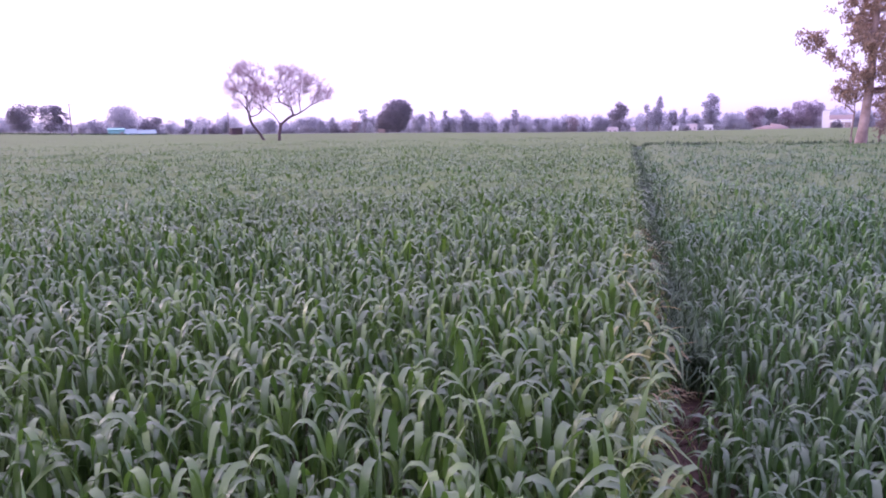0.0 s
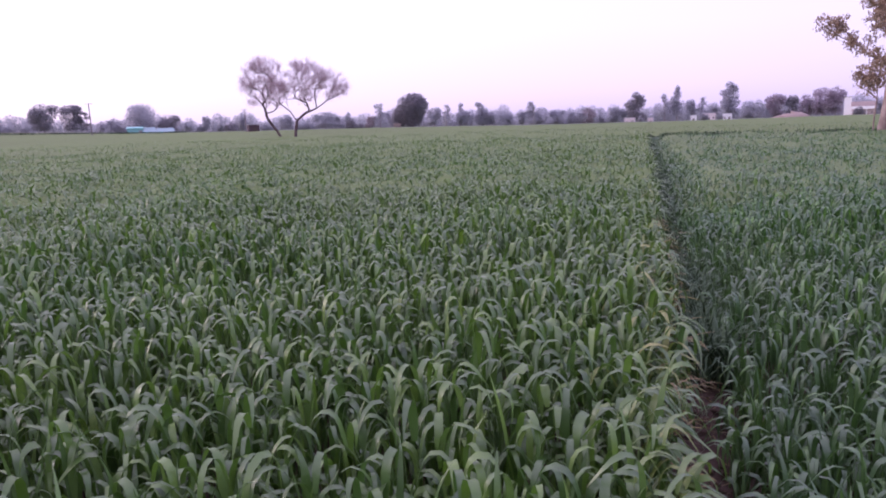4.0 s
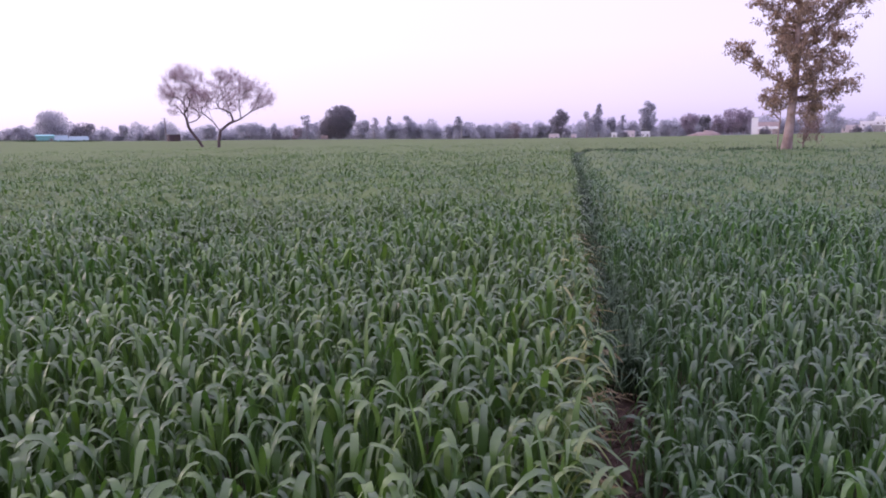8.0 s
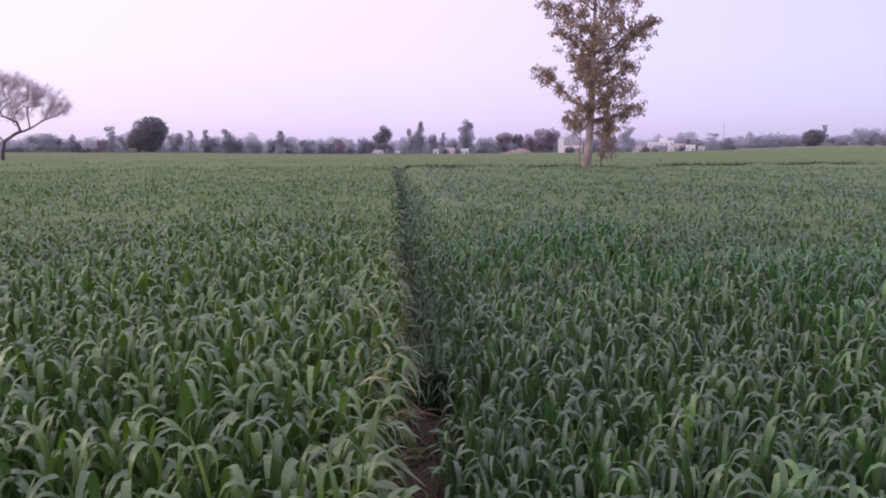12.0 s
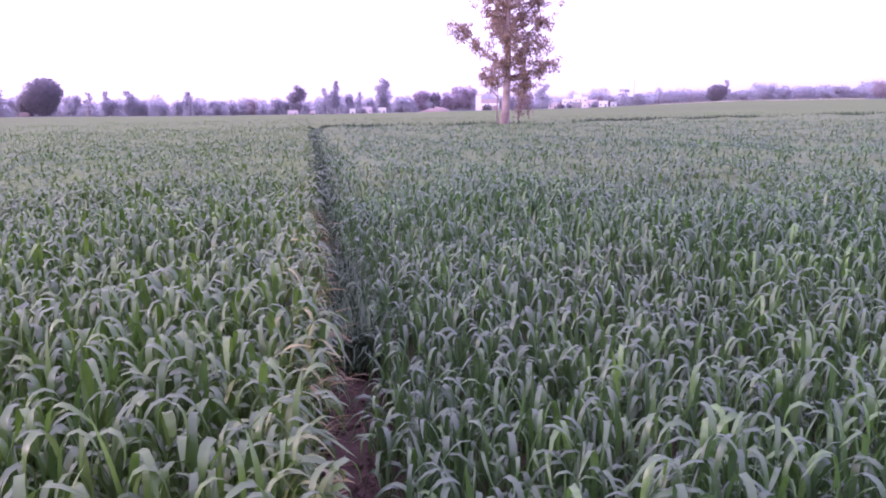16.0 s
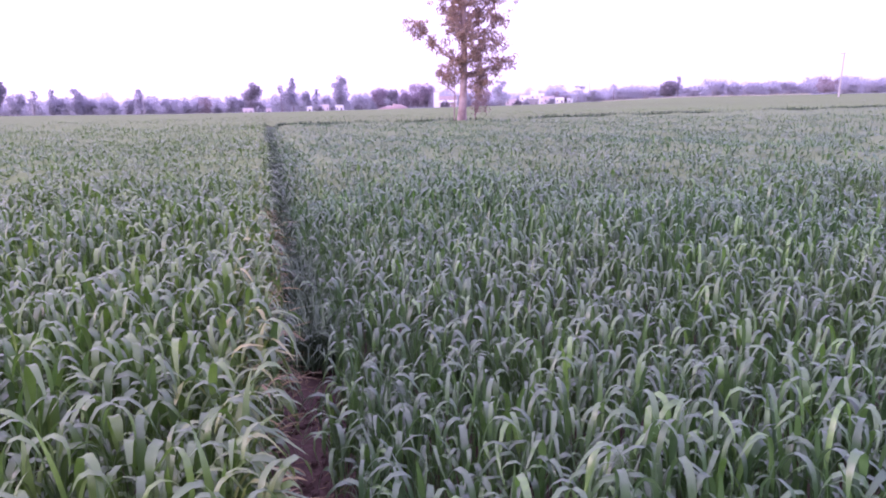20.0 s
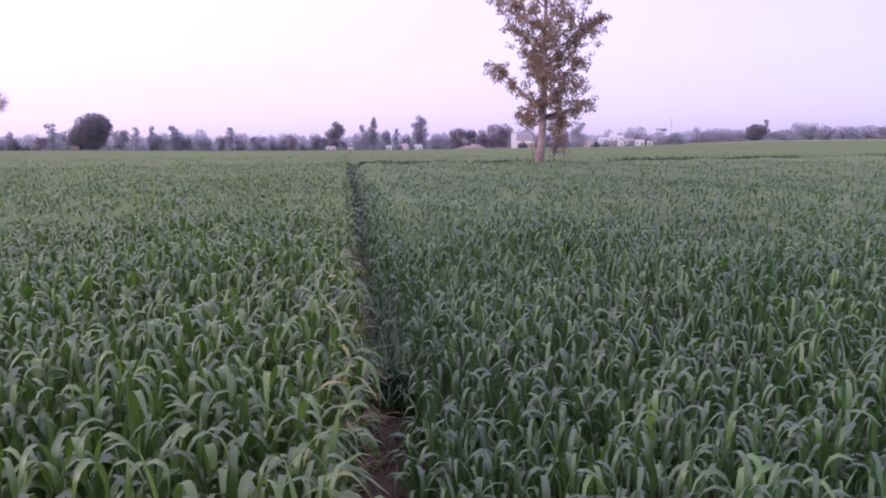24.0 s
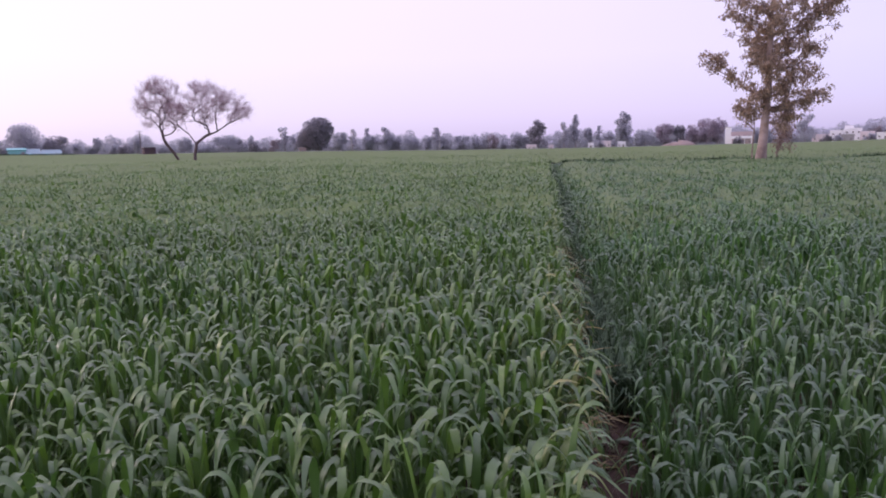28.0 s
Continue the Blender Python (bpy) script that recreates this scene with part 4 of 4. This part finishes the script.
    for i in range(k):
        s = i / (k - 1)
        for j in range(n):
            a = 2 * np.pi * j / n
            rr = math.cos(s * 1.5) * (1 + rng.normal(0, 0.05))
            v.append((6.8 * rr * math.cos(a), 2.2 * rr * math.sin(a), -0.2 + 2.0 * math.sin(s * 1.5) * (1 + 0.3 * math.cos(a + 0.4) + 0.12 * math.sin(5 * a)) + rng.normal(0, 0.1)))
    f = [(i * n + j, i * n + (j + 1) % n, (i + 1) * n + (j + 1) % n, (i + 1) * n + j) for i in range(k - 1) for j in range(n)]
    ob = part_mesh("straw_heap", mesh_from(v, f, M_STRAW, True))
    ob.matrix_world = pose(x, y, z, 0, 0, -10)
    tagged(ob, "long pinkish-brown heap of straw before the far trees", "straw heap")


village()


# ---- the far tree belt, from one end of the view to the other ----
def t(kind, az, w_mrad, top_mrad, base_mrad=None, r=320, leaf=None, label=""):
    """Bearing, then width and height as seen, in thousandths of the distance."""
    base = base_mrad if base_mrad is not None else (float(terrain(*place(az, r)[:2])) - EYE) / r * 1000
    far_tree(kind, az, w_mrad * (1.2 if kind in ("broad", "small", "gum") else 1.05) * r / 1000, (top_mrad - base) * r / 1000, r, None, leaf, label)


def tree_belt():
    t("woods", -55.2, 44, 24, r=335)
    t("woods", -53.6, 46, 25, r=330)
    t("woods", -52.0, 46, 26, r=330)
    t("woods", -50.4, 44, 23, r=330)
    t("woods", -49.6, 34, 17, r=325)
    t("bush", -41.2, 20, 10)
    t("bush", -36.0, 18, 9)
    t("bush", 4.0, 12, 3, r=300)
    t("bush", 5.1, 10, 4, r=300)
    t("bush", -0.7, 7, 2, r=295)
    t("bush", 21.0, 10, 3, r=295)
    t("bush", 23.0, 14, 4, r=310)
    t("bush", -48.9, 24, 15, leaf=M_FAR_LEAF)
    t("bush", -47.9, 12, 13, leaf=M_FAR_LEAF)
    t("broad", -46.6, 34, 41, leaf=M_DARK_LEAF)
    t("broad", -44.9, 27, 40, leaf=M_DARK_LEAF)
    t("gum", -43.9, 15, 29, leaf=M_DARK_LEAF)
    t("small", -42.9, 15, 17, leaf=M_FAR_LEAF2)
    t("small", -42.0, 17, 21)
    t("broad", -40.1, 40, 40)
    t("broad", -38.1, 29, 24, leaf=M_DARK_LEAF)
    t("small", -36.8, 12, 13)
    t("small", -35.5, 12, 21)
    t("bush", -34.4, 14, 11)
    t("bush", -33.5, 24, 12, r=230, leaf=M_DARK_LEAF)
    t("small", -32.8, 14, 23)
    t("bush", -30.9, 20, 10)
    t("small", -29.4, 21, 20)
    t("bush", -28.0, 22, 9)
    t("broad", -26.4, 29, 22)
    t("small", -25.3, 8, 16)
    t("small", -24.4, 10, 20)
    t("bush", -24.2, 19, 12, r=240, leaf=M_DARK_LEAF)
    t("bush", -23.4, 12, 3.5, r=240, leaf=M_DARK_LEAF)
    t("twig", -22.6, 16, 14)
    t("gum", -21.8, 18, 30)
    t("broad", -20.8, 16, 20, leaf=M_FAR_LEAF2)
    t("dark", -19.1, 47, 43, r=250)
    t("dark", -20.1, 26, 27, r=252, label="lower dark lobe tree beside a round mango")
    t("broad", -17.3, 21, 24)
    t("gum", -16.3, 12, 26, leaf=M_FAR_LEAF2)
    t("gum", -15.1, 11, 27)
    t("broad", -14.9, 24, 18)
    t("gum", -13.6, 21, 28)
    t("broad", -13.2, 22, 18)
    t("small", -12.5, 12, 16)
    t("broad", -11.5, 22, 17)
    t("broad", -10.2, 15, 16)
    t("gum", -9.3, 20, 26)
    t("broad", -8.5, 26, 18)
    t("broad", -7.2, 21, 15)
    t("small", -6.1, 14, 14)
    t("small", -5.4, 11, 11)
    t("twig", -4.7, 19, 17)
    t("bush", -3.8, 14, 4)
    t("broad", -2.75, 21, 18)
    t("small", -1.9, 14, 12)
    t("column", -0.9, 27, 33, r=312, leaf=M_DARK_LEAF, label="spreading dark gum tree over low huts")
    t("gum", 1.15, 19, 29)
    t("gum", 2.05, 13, 40, label="thin gum tree with a lone top tuft")
    t("small", 3.1, 13, 22)
    t("gum", 3.9, 14, 23)
    t("small", 4.8, 14, 15)
    t("column", 5.95, 26, 41, r=330, leaf=M_FAR_LEAF, label="tall narrow dense gum above the tree belt")
    t("broad", 7.5, 28, 15)
    t("broad", 9.0, 24, 25, leaf=M_FAR_BROWN)
    t("broad", 10.1, 14, 22, leaf=M_DARK_LEAF)
    t("broad", 11.0, 17, 22, leaf=M_FAR_BROWN)
    t("broad", 12.1, 28, 30, leaf=M_FAR_BROWN)
    t("broad", 12.9, 20, 31, leaf=M_FAR_BROWN)
    t("bush", 14.4, 12, 4, r=270, leaf=M_DARK_LEAF)
    t("broad", 16.0, 24, 14, r=350)
    t("twig", 17.5, 24, 18, r=350)
    t("gum", 18.9, 24, 30)
    t("bush", 20.3, 10, 3, r=290, leaf=M_DARK_LEAF)
    t("twig", 23.2, 18, 13, r=350)
    t("twig", 24.2, 14, 11, r=350)
    t("gum", 25.2, 23, 19)
    t("broad", 26.5, 23, 14)
    t("bush", 27.6, 18, 6)
    t("broad", 29.0, 34, 16)
    t("broad", 30.5, 22, 16, leaf=M_FAR_LEAF2)
    t("dark", 32.15, 27, 22, label="dense dark dome-shaped tree before the far woods")
    t("gum", 32.8, 10, 28, r=330)
    t("broad", 33.9, 28, 15)
    t("broad", 35.45, 25, 20)
    t("broad", 36.8, 17, 17)
    t("broad", 38.2, 33, 17)
    t("small", 39.5, 15, 14)
    t("broad", 40.5, 20, 18)
    t("small", 41.5, 20, 14)
    t("twig", 42.9, 29, 25)
    t("broad", 44.4, 23, 15)
    t("broad", 46.0, 26, 16)
    t("broad", 48.0, 28, 17)


def distant_woods():
    """The continuous fainter belt behind the single trees."""
    rng = np.random.default_rng(77)
    cs = []
    for az in np.arange(-62, 58, 0.42):
        r = 350 + rng.uniform(-10, 50)
        x, y, z = place(float(az) + rng.normal(0, 0.12), r)
        base = 23 if -23 < az < 24 else 20
        h = (base + 3.5 * math.sin(az * 0.9) + 2.5 * math.sin(az * 2.7 + 1)) * r / 1000 * rng.uniform(0.75, 1.15)
        w = rng.uniform(2.4, 4.4)
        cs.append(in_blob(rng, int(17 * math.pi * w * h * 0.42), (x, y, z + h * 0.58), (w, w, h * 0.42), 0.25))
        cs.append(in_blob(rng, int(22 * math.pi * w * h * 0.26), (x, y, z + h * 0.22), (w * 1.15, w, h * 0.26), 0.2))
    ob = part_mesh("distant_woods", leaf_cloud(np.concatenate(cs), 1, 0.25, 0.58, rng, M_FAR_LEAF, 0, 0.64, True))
    tagged(ob, "continuous pale hazy woods behind the far fields", "woods", kind="stuff")


tree_belt()
distant_woods()


# ---- dry blades and straw in the furrow ----
def furrow_litter():
    rng = np.random.default_rng(61)
    n = 720
    y = rng.uniform(1.4, 6.5, n)
    edge = (rng.random(n) < 0.5) | (y > 3.4)
    x = np.where(edge, furrow_l(y) - 0.03 + rng.normal(0.0, 0.03, n), rng.uniform(FURROW_L + 0.02, FURROW_R - 0.02, n))
    z = np.where(edge, rng.uniform(0.04, 0.38, n), 0.012)
    pos = np.stack([x, y, z], -1)
    az = np.where(edge, math.pi / 2 + rng.normal(0, 0.8, n), rng.uniform(0, 6.28, n))
    th0 = np.where(edge, rng.uniform(0.5, 1.0, n), 1.52)
    bend = np.where(edge, rng.uniform(0.8, 1.8, n), 0.02)
    v, f = blades(pos, az, np.where(edge, rng.uniform(0.08, 0.22, n), rng.uniform(0.02, 0.09, n)), np.where(edge, rng.uniform(0.004, 0.012, n), rng.uniform(0.002, 0.005, n)), th0, bend, 5, False, rng, 0.4, 0.15)
    ob = part_mesh("dry_blades", mesh_from(v, f, M_DRY, True))
    tagged(ob, "withered yellow blades and straw along the furrow", "dry leaves", kind="stuff")


furrow_litter()


def edge_blades():
    """Longer, paler blades that lean out of the crop over the furrow."""
    rng = np.random.default_rng(67)
    n = 620
    y = 1.6 + 14 * rng.random(n) ** 1.5
    x = furrow_l(y) - np.abs(rng.normal(0, 0.10, n)) - 0.06
    knee = rng.uniform(0.35, 0.6, n)
    length = rng.uniform(0.20, 0.32, n)
    top = 0.49 + rng.normal(0, 0.04, n) - 0.10 * rng.random(n)
    pos = np.stack([x, y, np.clip(top - (knee + 0.05) * length, 0.03, None)], -1)
    az = math.pi / 2 + rng.normal(0, 0.75, n)
    v, f = blades(pos, az, length, rng.uniform(0.014, 0.026, n), rng.uniform(0.1, 0.4, n), rng.uniform(1.8, 2.7, n), 8, True, rng, knee, 0.10)
    ob = part_mesh("edge_blades", mesh_from(v, f, M_WHEAT_EDGE, True))
    tagged(ob, "long pale yellow-green wheat blades drooping over the furrow", "wheat crop", kind="stuff")


def clods():
    """Crumbs of dry earth on the bare stretch of the furrow."""
    rng = np.random.default_rng(68)
    n = 320
    y = rng.uniform(1.2, 4.3, n)
    x = furrow_l(y) + (furrow_r(y) - furrow_l(y)) * rng.uniform(-0.1, 1.1, n)
    r = 0.004 + 0.016 * rng.random(n) ** 2.5
    base = np.array([(1, 0, 0), (0, 1, 0), (-1, 0, 0), (0, -1, 0), (0, 0, 0.8), (0, 0, -0.5)], dtype=float)
    tri = np.array([(0, 1, 4), (1, 2, 4), (2, 3, 4), (3, 0, 4), (1, 0, 5), (2, 1, 5), (3, 2, 5), (0, 3, 5)])
    v = base[None] * (1 + rng.normal(0, 0.22, (n, 6, 1))) * r[:, None, None]
    a = rng.uniform(0, 6.28, n)
    c, q = np.cos(a)[:, None], np.sin(a)[:, None]
    v = np.stack([v[..., 0] * c - v[..., 1] * q, v[..., 0] * q + v[..., 1] * c, v[..., 2]], -1) + np.stack([x, y, 0.012 + r * 0.3], -1)[:, None, :]
    f = (np.arange(n)[:, None, None] * 6 + tri[None]).reshape(-1, 3)
    ob = part_mesh("soil_clods", mesh_from(v.reshape(-1, 3), f, M_SOIL))
    tagged(ob, "small brown clods of earth in the bare furrow", "soil clods", kind="stuff")


edge_blades()
clods()


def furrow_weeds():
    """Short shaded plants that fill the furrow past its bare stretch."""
    rng = np.random.default_rng(63)
    n = 5200
    y = 3.3 + 28 * rng.random(n) ** 1.7
    x = furrow_l(y) + (furrow_r(y) - furrow_l(y)) * rng.uniform(0.0, 1.0, n) ** 0.7
    pos = np.stack([x, y, rng.uniform(0.0, 0.06, n)], -1)
    v, f = blades(pos, rng.uniform(0, 6.28, n), rng.uniform(0.14, 0.34, n) * np.where(y < 5.0, 1.15, 0.75 + 0.4 * smooth(7, 14, y)), rng.uniform(0.007, 0.016, n), rng.uniform(0.0, 0.35, n), rng.uniform(0.4, 2.2, n), 5, False, rng, 0.6, 0.12)
    # dark green of its own, with the furrow's shade also put into the colour
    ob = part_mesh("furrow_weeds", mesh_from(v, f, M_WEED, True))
    tagged(ob, "short dark green grass filling the narrow furrow", "grass", kind="stuff")


furrow_weeds()


# ---- the raised ridge between the fields ----
def field_ridge():
    rng = np.random.default_rng(88)
    xs = np.concatenate([np.arange(-0.05, 60, 0.35), np.geomspace(60, 260, 60)])
    prof = ((-0.55, 0.0), (-0.3, 0.27), (-0.12, 0.37), (0.12, 0.38), (0.3, 0.27), (0.55, 0.0))
    v = []
    for x in xs:
        h = 1 + rng.normal(0, 0.08) + 0.10 * math.sin(x * 0.7)
        for d, z in prof:
            v.append((x, ridge_y(x) + 0.1 + d + rng.normal(0, 0.02), float(terrain(x, ridge_y(x))) + z * h))
    k = len(prof)
    f = [(i * k + j, (i + 1) * k + j, (i + 1) * k + j + 1, i * k + j + 1) for i in range(len(xs) - 1) for j in range(k - 1)]
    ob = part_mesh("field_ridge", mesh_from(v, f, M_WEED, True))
    tagged(ob, "low earth ridge with dark weeds between two fields", "field ridge", kind="structure")
    n = 9500
    x = np.where(rng.random(n) < 0.75, rng.uniform(0.5, 60, n), rng.uniform(60, 200, n))
    keep = (np.sin(x * 0.9) + np.sin(x * 0.37 + 1) + rng.normal(0, 0.7, n)) > -0.2
    x = np.concatenate([x[keep], rng.uniform(0.4, 2.8, 180)])
    n = len(x)
    y = ridge_y(x) + 0.1 + rng.normal(0, 0.2, n)
    pos = np.stack([x, y, terrain(x, y) + 0.35], -1)
    v, f = blades(pos, rng.uniform(0, 6.28, n), rng.uniform(0.12, 0.34, n), rng.uniform(0.02, 0.05, n), rng.uniform(0.05, 0.6, n), rng.uniform(0.2, 1.5, n), 3, False, rng)
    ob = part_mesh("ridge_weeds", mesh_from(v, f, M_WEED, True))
    tagged(ob, "dark green weeds along the earth ridge", "weeds", kind="stuff")


def far_bund():
    """A low grassy bank across the far end of the field, below the grove."""
    rng = np.random.default_rng(91)
    n = 5000
    az = rng.uniform(-60, -37, n)
    r = 205 + (az + 50) * 0.8 + rng.normal(0, 0.8, n)
    x, y = r * np.sin(np.radians(az)), r * np.cos(np.radians(az))
    pos = np.stack([x, y, terrain(x, y) + 0.1], -1)
    v, f = blades(pos, rng.uniform(0, 6.28, n), rng.uniform(0.4, 0.9, n), rng.uniform(0.08, 0.2, n), rng.uniform(0.05, 0.6, n), rng.uniform(0.2, 1.5, n), 3, False, rng)
    ob = part_mesh("bank_grass", mesh_from(v, f, M_WEED, True))
    tagged(ob, "dark rough grass on a low bank far off", "grass", kind="stuff")


def dry_verge(az0, az1, r, n, seed):
    """A strip of pale dry grass at the foot of the far trees."""
    rng = np.random.default_rng(seed)
    az = rng.uniform(az0, az1, n)
    d = r + rng.normal(0, 2.5, n)
    x, y = d * np.sin(np.radians(az)), d * np.cos(np.radians(az))
    pos = np.stack([x, y, terrain(x, y) + 0.05], -1)
    v, f = blades(pos, rng.uniform(0, 6.28, n), rng.uniform(0.5, 0.9, n), rng.uniform(0.10, 0.25, n), rng.uniform(0.05, 0.4, n), rng.uniform(0.2, 1.0, n), 2, False, rng)
    ob = part_mesh("dry_grass", mesh_from(v, f, M_PALEGRASS, True))
    tagged(ob, "pale dry grass verge at the foot of far trees", "grass", kind="stuff")


field_ridge()
far_bund()
dry_verge(27, 42, 296, 3600, 92)
dry_verge(-57, -42.5, 300, 3400, 93)
